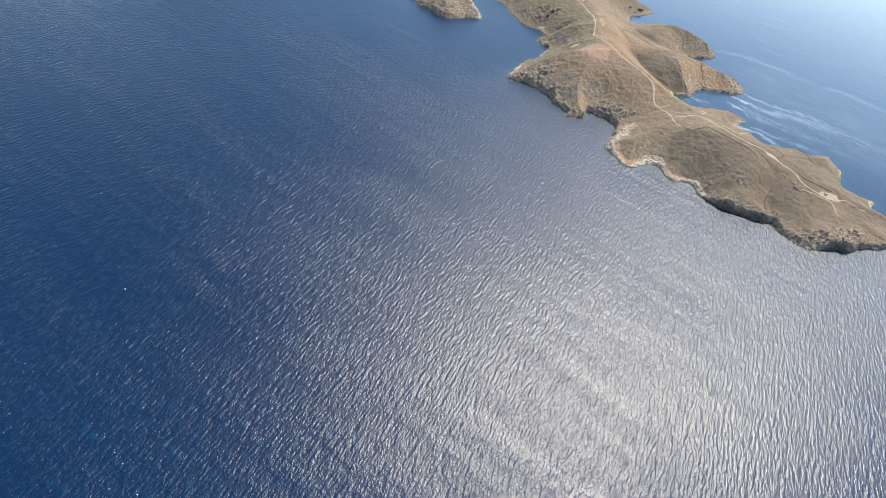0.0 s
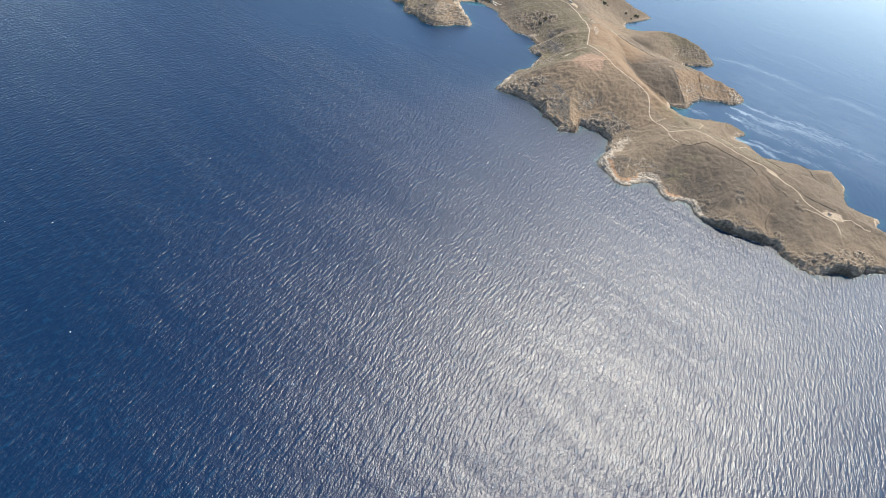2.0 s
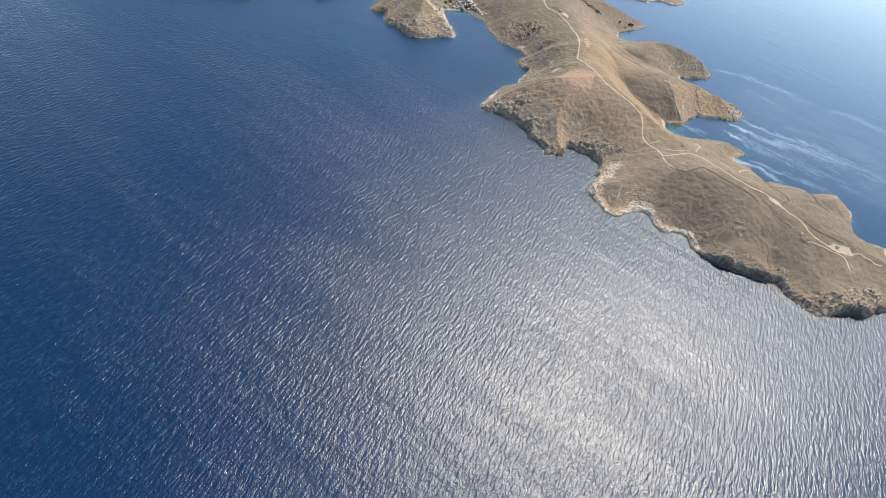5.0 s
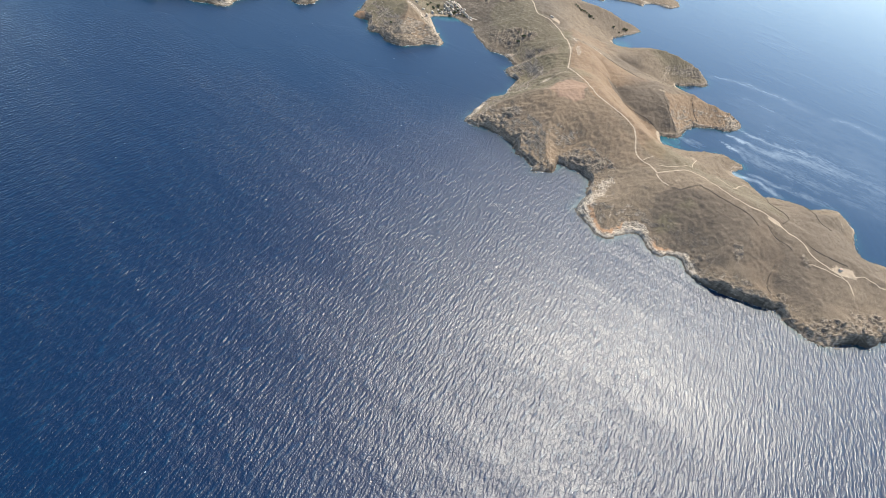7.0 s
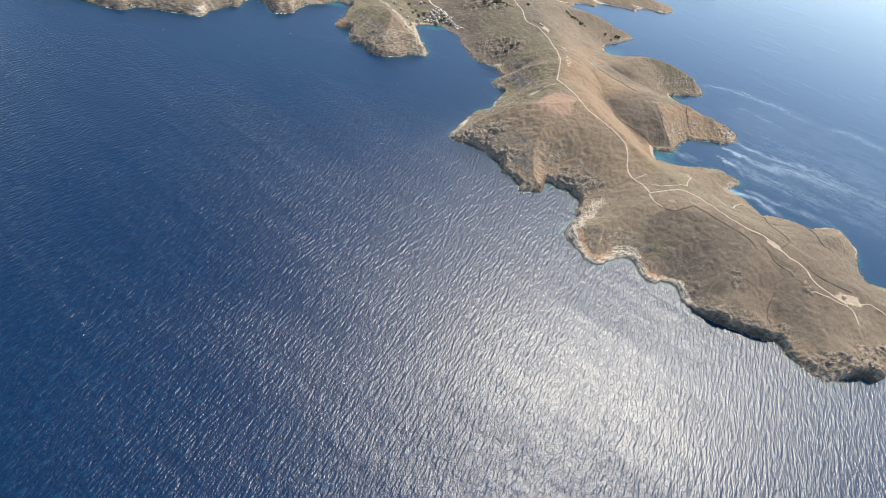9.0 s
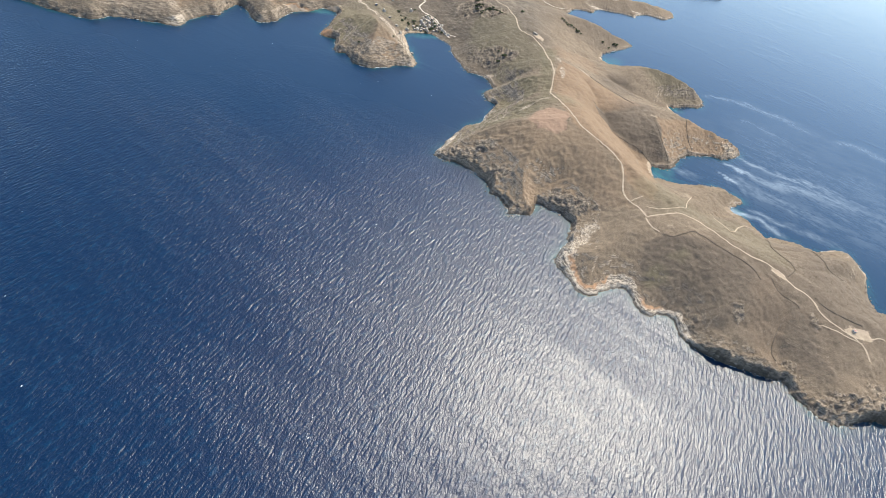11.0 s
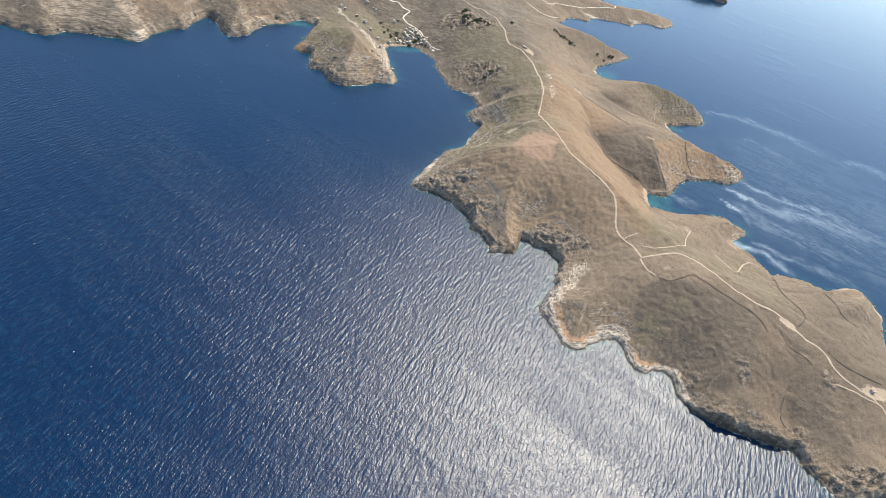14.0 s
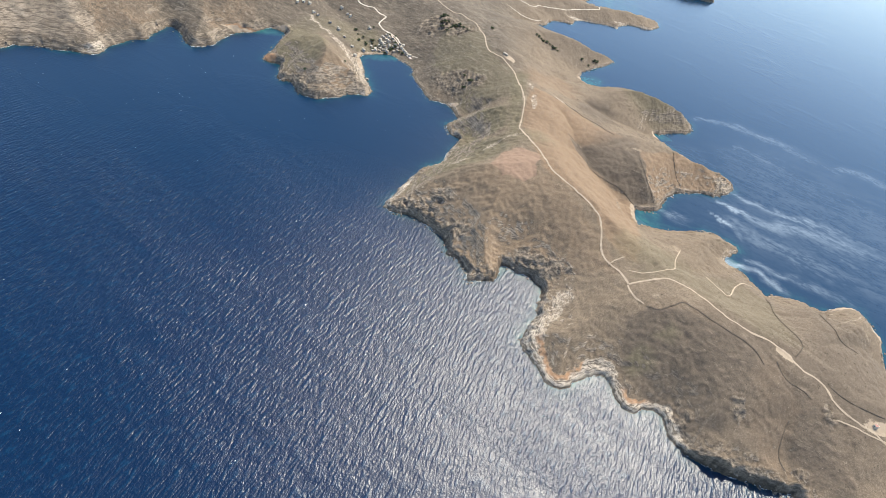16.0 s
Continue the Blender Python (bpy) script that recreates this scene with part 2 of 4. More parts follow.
FOAM = plain("foam", (0.34, 0.38, 0.40), (0.5, 0.53, 0.54), 0.7, 0.7)


# ---- noise on arrays ----
def lattice(ix, iy, seed):
    """A hashed angle for each lattice corner."""
    h = (ix * 374761393 + iy * 668265263 + seed * 1442695041) & 0xFFFFFFFF
    h = ((h ^ (h >> 13)) * 1274126177) & 0xFFFFFFFF
    return ((h ^ (h >> 16)) & 0xFFFF) * (2 * np.pi / 65536.0)


def grain(x, y, size, seed=0):
    """Gradient noise of one scale, about -1 to 1."""
    x, y = x / size, y / size
    ix, iy = np.floor(x).astype(np.int64), np.floor(y).astype(np.int64)
    fx, fy = x - ix, y - iy
    ux, uy = fx * fx * fx * (fx * (fx * 6 - 15) + 10), fy * fy * fy * (fy * (fy * 6 - 15) + 10)

    def corner(i, j):
        a = lattice(ix + i, iy + j, seed)
        return np.cos(a) * (fx - i) + np.sin(a) * (fy - j)

    low = corner(0, 0) * (1 - ux) + corner(1, 0) * ux
    high = corner(0, 1) * (1 - ux) + corner(1, 1) * ux
    return 1.5 * (low * (1 - uy) + high * uy)


def rough(x, y, size, octaves=4, seed=0, fall=0.5):
    total, gain = 0.0, 1.0
    for k in range(octaves):
        total = total + gain * grain(x, y, size / 2 ** k, seed + 17 * k)
        gain *= fall
    return total


def crags(x, y, size, octaves=3, seed=0):
    """Ridged noise, 0 to about 1, with sharp crests."""
    total, gain = 0.0, 0.6
    for k in range(octaves):
        total = total + gain * (1 - np.abs(grain(x, y, size / 2 ** k, seed + 31 * k))) ** 2
        gain *= 0.5
    return total


def ease(a, b, v):
    s = np.clip((v - a) / (b - a), 0, 1)
    return s * s * (3 - 2 * s)


# ---- the plan of the land: stretches of shore, in metres, each with its cliff's height and depth ----
STRETCHES = []
# mainland west
STRETCHES.append((11, 12, [
        (-770, 1411), (-731, 1413), (-719, 1425), (-709, 1447), (-680, 1458), (-656, 1462), (-635, 1463), (-614, 1472), (-592, 1471),
        (-577, 1474), (-572, 1488), (-573, 1521), (-563, 1544), (-550, 1571), (-532, 1578), (-536, 1601), (-531, 1636), (-527, 1663),
        (-506, 1652), (-485, 1635), (-460, 1603), (-442, 1592), (-426, 1602), (-412, 1625), (-407, 1670), (-397, 1696), (-383, 1715),
        (-369, 1721), (-357, 1742), (-342, 1766), (-324, 1766), (-307, 1759), (-298, 1743)]))
# chapel headland
STRETCHES.append((7, 9, [
        (-298, 1723), (-298, 1689), (-298, 1654), (-300, 1625), (-296, 1606), (-279, 1602), (-258, 1601), (-252, 1571), (-246, 1547),
        (-232, 1538), (-216, 1542), (-201, 1526), (-193, 1509), (-174, 1502), (-150, 1499), (-131, 1513), (-114, 1526), (-100, 1546),
        (-82, 1552), (-61, 1557), (-57, 1578), (-65, 1597), (-80, 1623), (-90, 1651), (-102, 1680), (-115, 1714), (-117, 1735)]))
# village bay
STRETCHES.append((3, 6, [
        (-100, 1748), (-70, 1765), (-55, 1770), (-43, 1764), (-24, 1748), (-5, 1737), (6, 1721), (10, 1690), (23, 1664), (37, 1644), (50,
        1617), (63, 1598), (81, 1599), (100, 1595), (114, 1581), (124, 1559)]))
# west cove
STRETCHES.append((5, 5, [
        (131, 1549), (117, 1524), (110, 1513), (115, 1495), (126, 1479), (139, 1469), (142, 1465), (138, 1450), (129, 1427), (123, 1409),
        (122, 1387), (113, 1373), (98, 1358), (86, 1346), (77, 1323), (69, 1302), (59, 1274), (52, 1248), (45, 1233), (45, 1222)]))
# scree cliff
STRETCHES.append((9, 8, [
        (55, 1217), (68, 1214), (85, 1212), (100, 1209), (116, 1202), (130, 1190), (142, 1183), (151, 1171), (155, 1157), (155, 1145),
        (164, 1144), (174, 1141), (181, 1130), (189, 1119), (192, 1109), (191, 1101), (199, 1100), (210, 1104), (224, 1109), (232, 1114),
        (239, 1130), (242, 1146), (251, 1144), (263, 1137), (275, 1135), (286, 1133), (295, 1125), (301, 1120), (301, 1107), (299, 1089),
        (297, 1074), (297, 1064), (290, 1050), (280, 1033), (270, 1015)]))
# terrace bay
STRETCHES.append((5, 4, [
        (279, 999), (289, 988), (297, 976), (307, 959), (315, 952), (325, 951), (336, 957), (346, 968), (355, 975), (371, 982), (385,
        985), (390, 980), (393, 969), (398, 957), (404, 946), (412, 940), (423, 943), (436, 948), (447, 949), (454, 945), (455, 932),
        (458, 919), (464, 909), (472, 899)]))
# south cliff
STRETCHES.append((17, 2.5, [
        (488, 895), (502, 889), (519, 886), (532, 883), (546, 880), (561, 880), (574, 877), (586, 874)]))
# south cape
STRETCHES.append((6, 9, [
        (596, 878), (601, 862), (610, 851), (622, 838), (632, 830), (643, 825), (655, 822), (671, 827)]))
# notch in the south cape
STRETCHES.append((21, 3, [
        (685, 835), (699, 843), (715, 846), (733, 843)]))
# south cape, east of the notch
STRETCHES.append((9, 9, [
        (747, 851), (760, 863)]))
# south cape end
STRETCHES.append((12, 6, [
        (763, 861), (785, 874), (806, 879), (841, 898), (885, 906), (934, 935), (973, 976), (971, 1006), (935, 1007), (887, 996)]))
# east shore
STRETCHES.append((3, 6, [
        (876, 1006), (865, 1022), (859, 1027), (871, 1048), (884, 1062), (876, 1068), (859, 1074), (840, 1074), (826, 1077), (825, 1094),
        (831, 1118), (839, 1144), (851, 1168), (848, 1181)]))
# east shore b
STRETCHES.append((4, 8, [
        (849, 1189), (844, 1210), (841, 1225), (827, 1229), (811, 1226), (792, 1216), (773, 1206), (762, 1204), (749, 1207), (742, 1216),
        (723, 1218), (698, 1218), (676, 1212), (672, 1220), (662, 1232), (656, 1245), (649, 1257), (644, 1264), (632, 1269), (627, 1278),
        (633, 1289), (648, 1301), (661, 1312)]))
# turquoise bay
STRETCHES.append((4, 5, [
        (660, 1321), (652, 1332), (639, 1339), (629, 1348), (609, 1348), (585, 1342), (562, 1333), (534, 1328), (511, 1324), (495, 1323),
        (481, 1323), (478, 1336), (479, 1358), (483, 1376), (491, 1370), (508, 1371), (522, 1380), (534, 1392), (542, 1411), (554, 1433),
        (574, 1451), (600, 1464), (626, 1473), (644, 1472), (669, 1478), (692, 1496), (711, 1516)]))
# east headlands
STRETCHES.append((4, 6, [
        (711, 1536), (703, 1550), (688, 1560), (668, 1566), (648, 1576), (630, 1590), (612, 1606), (598, 1624), (586, 1640),
        (578, 1647), (571, 1670), (570, 1681), (584, 1682), (607, 1696), (638, 1713), (654, 1715), (671, 1738), (676, 1771),
        (664, 1782), (645, 1792), (620, 1806), (592, 1824), (565, 1840)]))
# north beach
STRETCHES.append((3, 6, [
        (535, 1850), (505, 1858), (475, 1862), (446, 1860), (429, 1864), (415, 1876), (411, 1897), (419, 1925), (440, 1951), (469, 1984),
        (496, 2013), (518, 2045), (509, 2060), (486, 2066), (454, 2066), (430, 2080), (398, 2098), (365, 2110), (332, 2126), (307, 2146), (285, 2156)]))
# far inlet
STRETCHES.append((4, 6, [
        (264, 2162), (281, 2182), (307, 2198), (330, 2212), (337, 2241), (352, 2265), (388, 2274), (409, 2263), (420, 2305), (445, 2326),
        (482, 2330), (520, 2339), (547, 2336), (559, 2324), (572, 2357), (600, 2385), (630, 2393), (657, 2385), (681, 2390), (716, 2438),
        (719, 2476)]))
# far cape
STRETCHES.append((7, 8, [
        (693, 2487), (645, 2499), (607, 2513), (556, 2502), (505, 2490), (476, 2499), (462, 2512)]))
# far side
STRETCHES.append((8, 8, [
        (600, 2750), (560, 3000), (300, 3150), (-300, 3150), (-1000, 3000), (-1500, 2500), (-1600, 1900), (-1300, 1560), (-1050, 1440)]))
SHORE = np.array([p for _, _, points in STRETCHES for p in points], float)
CLIFF = np.array([(tall, wide) for tall, wide, points in STRETCHES for _ in points], float)
for _ in range(2):
    CLIFF = (np.roll(CLIFF, 1, 0) + 2 * CLIFF + np.roll(CLIFF, -1, 0)) / 4


def from_shore(x, y):
    """How far inland each place lies (negative at sea), and the cliff's height and depth at the shore next to it."""
    shape = x.shape
    x, y = x.ravel(), y.ravel()
    best, tall, inside = np.full(x.size, 1e12), np.zeros((x.size, 2)), np.zeros(x.size, bool)
    ends, lift = np.roll(SHORE, -1, 0), np.roll(CLIFF, -1, 0)
    for (ax, ay), (bx, by), ca, cb in zip(SHORE, ends, CLIFF, lift):
        dx, dy = bx - ax, by - ay
        s = np.clip(((x - ax) * dx + (y - ay) * dy) / (dx * dx + dy * dy), 0, 1)
        d = (x - ax - s * dx) ** 2 + (y - ay - s * dy) ** 2
        near = d < best
        best[near] = d[near]
        tall[near] = ca + s[near, None] * (cb - ca)
        if ay != by:
            inside ^= ((ay > y) != (by > y)) & (x < ax + (y - ay) * dx / dy)
    return np.where(inside, 1, -1).reshape(shape) * np.sqrt(best).reshape(shape), tall.reshape(*shape, 2)


# ---- hills: x, y, height of the tops, spurs and saddles ----
PENINSULA = [
    (655, 974, 44), (612, 905, 22), (530, 957, 42), (595, 1022, 66), (668, 1030, 52), (722, 963, 40), (735, 935, 27),
    (800, 960, 34), (880, 960, 26), (704, 1097, 52), (770, 1120, 36), (515, 1040, 62), (465, 935, 32), (442, 1023, 45),
    (360, 1020, 30), (350, 1085, 22), (412, 1108, 50), (387, 1150, 52), (371, 1184, 62), (472, 1080, 62), (588, 1168, 24),
    (500, 1215, 36), (600, 1290, 18), (321, 1240, 80), (296, 1307, 80), (240, 1372, 94)]
PENINSULA += [
    (209, 1289, 77), (160, 1200, 48), (210, 1167, 38), (272, 1150, 40), (269, 1215, 54), (105, 1270, 30), (180, 1400, 45),
    (383, 1431, 34), (440, 1460, 40), (510, 1430, 36), (628, 1526, 30), (590, 1560, 36), (420, 1600, 40), (545, 1592, 17), (510, 1740, 40), (600, 1765, 40), (540, 1795, 36),
    (249, 1524, 80), (330, 1500, 66), (160, 1560, 40), (149, 1672, 30), (203, 1694, 70), (300, 1750, 46), (385, 1780, 22), (165, 1720, 76)]
MAINLAND = [
    (48, 1881, 62), (110, 1800, 66), (339, 1955, 34), (440, 2020, 30), (360, 2060, 34), (220, 1950, 60), (-30, 1800, 14), (-106, 1882, 23),
    (-212, 1861, 14), (-110, 1760, 3), (-150, 1800, 8), (-170, 1560, 46), (-110, 1590, 30), (-215, 1620, 46), (-180, 1690, 30),
    (-240, 1790, 18), (-442, 1660, 36), (-440, 1800, 60), (-552, 1690, 30), (-620, 1760, 80), (-679, 1520, 38), (-740, 1620, 80)]
MAINLAND += [
    (-330, 1900, 45), (0, 2050, 70), (-200, 2050, 60), (-600, 2000, 110), (150, 2150, 40), (250, 2300, 30), (450, 2420, 26),
    (600, 2450, 20), (200, 2600, 60), (-300, 2500, 90), (-1000, 1800, 110), (-1000, 2300, 110), (400, 2700, 30)]


def inner_edge(tall, d):
    """The rise of the shore's cliff, which evens out to one level further inland."""
    return tall + (8.0 - tall) * ease(6, 60, d)


TOPS = []
for px, py, pz in PENINSULA + MAINLAND:
    off, edge = from_shore(np.array([float(px)]), np.array([float(py)]))
    TOPS.append((px, py, pz, min(125.0, max(0.0, (pz - inner_edge(edge[0, 0], off[0])) / (1 - math.exp(-(max(off[0], 40) / 95.0) ** 1.4))))))


def wide_land(x, y, d):
    """The height without the small relief."""
    top, weight = 0.0, 1e-9
    for hx, hy, _, hz in TOPS:
        w = np.exp(-((x - hx) ** 2 + (y - hy) ** 2) / (2 * 62.0 ** 2)) + 1e-5 / (1 + ((x - hx) ** 2 + (y - hy) ** 2) / 1e5)
        top, weight = top + w * hz, weight + w
    return top / weight * (1 - np.exp(-(np.maximum(d, 0) / 95.0) ** 1.4))


# ---- ravines: depth, half width, and a line down the bed ----
RAVINES = [
    (16, 26, [(330, 1560), (372, 1470), (395, 1420), (440, 1385), (480, 1352)]),
    (13, 26, [(400, 1680), (470, 1650), (520, 1650), (568, 1668)]),
    (10, 20, [(330, 1800), (380, 1830), (425, 1868)]),
    (8, 22, [(290, 1215), (262, 1180), (240, 1150)]),
    (7, 18, [(455, 1150), (520, 1190), (590, 1225), (628, 1272)])]
RAVINES += [
    (8, 18, [(610, 985), (592, 935), (586, 890)]),
    (6, 16, [(690, 1080), (735, 1100), (800, 1120), (828, 1112)]),
    (6, 14, [(440, 1000), (425, 975), (414, 948)]),
    (10, 22, [(190, 1445), (165, 1460), (142, 1466)]),
    (7, 18, [(180, 1560), (150, 1552), (128, 1556)]),
    (10, 30, [(-300, 1960), (-190, 1880), (-130, 1810), (-95, 1760)]),
    (12, 30, [(-520, 1850), (-470, 1740), (-440, 1690), (-400, 1690)]),
    (12, 26, [(-600, 1780), (-560, 1700), (-530, 1650)])]


def ravines(x, y):
    total = np.zeros(x.shape)
    wx, wy = x + 5 * rough(x, y, 40, 2, 95), y + 5 * rough(x, y, 40, 2, 96)
    for deep, wide, bed in RAVINES:
        best = np.full(x.shape, 1e9)
        for k, ((ax, ay), (bx, by)) in enumerate(zip(bed, bed[1:])):
            dx, dy = bx - ax, by - ay
            s = np.clip(((wx - ax) * dx + (wy - ay) * dy) / (dx * dx + dy * dy), 0, 1)
            fade = (k + s) / (len(bed) - 1)
            best = np.minimum(best, np.hypot(wx - ax - s * dx, wy - ay - s * dy) + 0.6 * wide * (1 - ease(0, 0.35, fade)))
        total = np.maximum(total, deep * np.exp(-np.abs(best / wide) ** 1.5))
    return total


def land(x, y):
    """Height of the ground, and how far inland it lies."""
    d, cliff = from_shore(x, y)
    tall, wide = cliff[..., 0], cliff[..., 1]
    d = d + (2.2 * rough(x, y, 24, 3, 5) + 1.9 * rough(x, y, 8, 3, 9)) * ease(0, 5, tall)
    tall = inner_edge(tall * (1 + 0.45 * rough(x, y, 45, 2, 3)), d)
    climb = np.clip(d / wide, 0, 1) * 3
    face = tall * (np.floor(climb) + ease(0.25, 0.85, climb - np.floor(climb))) / 3
    high = face + wide_land(x, y, d) - ravines(x, y) * ease(2, 40, d)
    inner = ease(4, 60, d)
    high = high + inner * (2.2 * rough(x, y, 70, 3, 21) + 0.4 * rough(x, y, 13, 3, 33))
    high = high - inner * 1.8 * ease(0.55, 0.95, crags(x, y, 95, 2, 41))
    high = high - inner * 0.8 * ease(0.5, 0.95, crags(x, y, 30, 2, 43))
    shore = ease(0.2, 3, d) * (1 - ease(8, 34, d)) * ease(2.5, 7, tall)
    high = high + shore * (6.5 * crags(x, y, 11, 3, 51) - 3.4)
    return np.where(d > 0, np.maximum(high, 0.06 * np.minimum(d, 30) + 0.02), np.maximum(-14, 0.12 * d - 0.15 * (tall > 2) * np.minimum(3, -d))), d


# ---- meshes from arrays ----
def sheet(name, verts, faces, material, smooth=True):
    """A mesh from an array of corners and an array of faces that all have as many sides."""
    me = bpy.data.meshes.new(name)
    verts, faces = np.asarray(verts, np.float32), np.asarray(faces, np.int32)
    sides = faces.shape[1]
    me.vertices.add(len(verts))
    me.vertices.foreach_set("co", verts.ravel())
    me.loops.add(faces.size)
    me.loops.foreach_set("vertex_index", faces.ravel())
    me.polygons.add(len(faces))
    me.polygons.foreach_set("loop_start", np.arange(0, faces.size, sides, dtype=np.int32))
    me.polygons.foreach_set("use_smooth", np.full(len(faces), smooth))
    me.update(calc_edges=True)
    me.materials.append(material)
    return me


def give(me, **fields):
    for key, values in fields.items():
        me.attributes.new(key, "FLOAT", "POINT").data.foreach_set("value", np.asarray(values, np.float32).ravel())


def grid_faces(nx, ny):
    i = np.arange(nx * ny).reshape(ny, nx)
    return np.stack([i[:-1, :-1], i[:-1, 1:], i[1:, 1:], i[1:, :-1]], -1).reshape(-1, 4)


def steps(*spans):
    """Places along a line: spans of (from, to, step)."""
    return np.unique(np.concatenate([np.arange(a, b, s) for a, b, s in spans] + [[spans[-1][1]]])).astype(float)


def patch(x, y, cx, cy, rx, ry, turn=0.0, edge=0.45):
    """1 within a blotch with an uneven edge, 0 outside."""
    c, s = math.cos(radians(turn)), math.sin(radians(turn))
    u, v = ((x - cx) * c + (y - cy) * s) / rx, ((y - cy) * c - (x - cx) * s) / ry
    return 1 - ease(1 - edge, 1 + edge, np.sqrt(u * u + v * v) + 0.28 * rough(x, y, 0.9 * min(rx, ry), 3, 71))


def patches(x, y, spots):
    total = np.zeros(x.shape)
    for spot in spots:
        total = np.maximum(total, patch(x, y, *spot))
    return total


# ---- the land ----
gx = steps((-1500, -860, 16), (-860, -320, 4), (-320, 40, 2.5), (40, 760, 1.6), (760, 980, 2.2), (980, 1040, 6))
gy = steps((790, 1400, 1.6), (1400, 1560, 2), (1560, 1960, 2.6), (1960, 2560, 5), (2560, 3200, 16))
lx, ly = np.meshgrid(gx, gy)
lz, inland = land(lx, ly)
rise_y, rise_x = np.gradient(lz, gy, gx)
steep = np.hypot(rise_x, rise_y)

beaches = patches(lx, ly, [(476, 1350, 9, 26), (570, 1668, 8, 16), (424, 1872, 26, 9, -35), (-372, 1718, 55, 6, 28), (-318, 1764, 24, 8),
                           (-85, 1752, 40, 9, 25), (-60, 1560, 7, 12, 10), (-112, 1690, 5, 46, 14), (846, 1165, 7, 26, 10),
                           (800, 1222, 40, 6, 10), (868, 1040, 9, 26, -10), (118, 1590, 7, 5)])
bare = patches(lx, ly, [(606, 1034, 14, 8, -40), (708, 966, 24, 13, 10), (622, 1266, 22, 16), (640, 1298, 18, 12), (482, 1496, 14, 6),
                        (520, 1243, 8, 12), (446, 1092, 9, 5), (222, 1122, 9, 16, 0), (212, 1742, 24, 9, -48), (249, 1545, 7, 22, 0)])
scree = patches(lx, ly, [(226, 1138, 18, 32, 0), (220, 1170, 11, 26, 10)])
HEATH_RUST = [[(256, 1585), (338, 1563), (346, 1464), (377, 1464), (386, 1432), (437, 1406), (479, 1374), (472, 1308), (424, 1153), (405, 1160), (374, 1208),
               (360, 1239), (307, 1280), (279, 1298), (252, 1411), (248, 1489)],
              [(491, 1495), (570, 1534), (670, 1616), (708, 1570), (705, 1511), (644, 1474), (562, 1449), (525, 1396), (498, 1429)],
              [(267, 1608), (334, 1599), (377, 1573), (463, 1532), (414, 1492), (328, 1475), (264, 1482)]]
SLOPES_RUST = [[(-182, 1581), (-144, 1588), (-118, 1609), (-71, 1580), (-110, 1544), (-141, 1530), (-164, 1540)],
               [(-649, 1581), (-571, 1701), (-537, 1650), (-539, 1592), (-578, 1560), (-599, 1507)],
               [(-484, 1725), (-390, 1805), (-367, 1757), (-402, 1703), (-429, 1647)],
               [(570, 1024), (603, 1022), (613, 970), (583, 896), (552, 898), (543, 935)]]
HEATH_DARK = [[(346, 1470), (406, 1480), (488, 1493), (498, 1429), (523, 1388), (482, 1377), (405, 1419), (383, 1436)],
              [(403, 992), (402, 1025), (406, 1055), (436, 1073), (482, 1075), (543, 1048), (564, 1022), (546, 972), (527, 947), (510, 923), (473, 923), (462, 953), (423, 960)],
              [(618, 984), (641, 980), (650, 929), (662, 881), (600, 885), (591, 905), (602, 945)]]
SLOPES_DARK = [[(120, 1251), (180, 1239), (211, 1190), (208, 1144), (194, 1122), (160, 1157), (112, 1213)],
               [(238, 1174), (268, 1177), (330, 1144), (334, 1121), (303, 1120), (254, 1149)],
               [(-552, 1717), (-478, 1724), (-465, 1657), (-452, 1602), (-486, 1627), (-527, 1669)],
               [(-240, 1558), (-190, 1561), (-140, 1513), (-172, 1504), (-234, 1540)]]
GRASS = [[(63, 1242), (95, 1315), (141, 1463), (239, 1366), (187, 1311), (106, 1284)],
         [(408, 1002), (423, 1024), (436, 1015), (436, 992), (412, 984)],
         [(445, 1031), (462, 1049), (473, 1041), (459, 1025)],
         [(-304, 1754), (-261, 1779), (-179, 1676), (-164, 1572), (-193, 1568), (-229, 1556), (-277, 1619)],
         [(41, 1729), (82, 1716), (131, 1746), (148, 1784), (157, 1751), (108, 1704), (61, 1699)]]
MEADOW = [[(115, 1532), (190, 1529), (221, 1517), (225, 1457), (162, 1421), (141, 1476)],
          [(-201, 1814), (-110, 1856), (-67, 1747), (-113, 1722), (-181, 1782)],
          [(216, 1675), (260, 1693), (248, 1577), (248, 1481), (235, 1385), (224, 1381)]]
STONY_LANE = [(-281, 1840), (-270, 1845), (-189, 1770), (-120, 1702), (-93, 1665), (-65, 1593), (-78, 1577), (-124, 1652), (-205, 1766)]


def zone(x, y, corners, edge=5.0, seed=0):
    """1 within a tract of ground, 0 outside, with a ragged border."""
    x, y = x + 5 * rough(x, y, 30, 3, seed + 201), y + 5 * rough(x, y, 30, 3, seed + 202)
    best, inside = np.full(x.shape, 1e12), np.zeros(x.shape, bool)
    for (ax, ay), (bx, by) in zip(corners, corners[1:] + corners[:1]):
        dx, dy = bx - ax, by - ay
        s = np.clip(((x - ax) * dx + (y - ay) * dy) / (dx * dx + dy * dy), 0, 1)
        best = np.minimum(best, (x - ax - s * dx) ** 2 + (y - ay - s * dy) ** 2)
        if ay != by:
            inside ^= ((ay > y) != (by > y)) & (x < ax + (y - ay) * dx / dy)
    return ease(-edge, edge, np.where(inside, 1, -1) * np.sqrt(best))


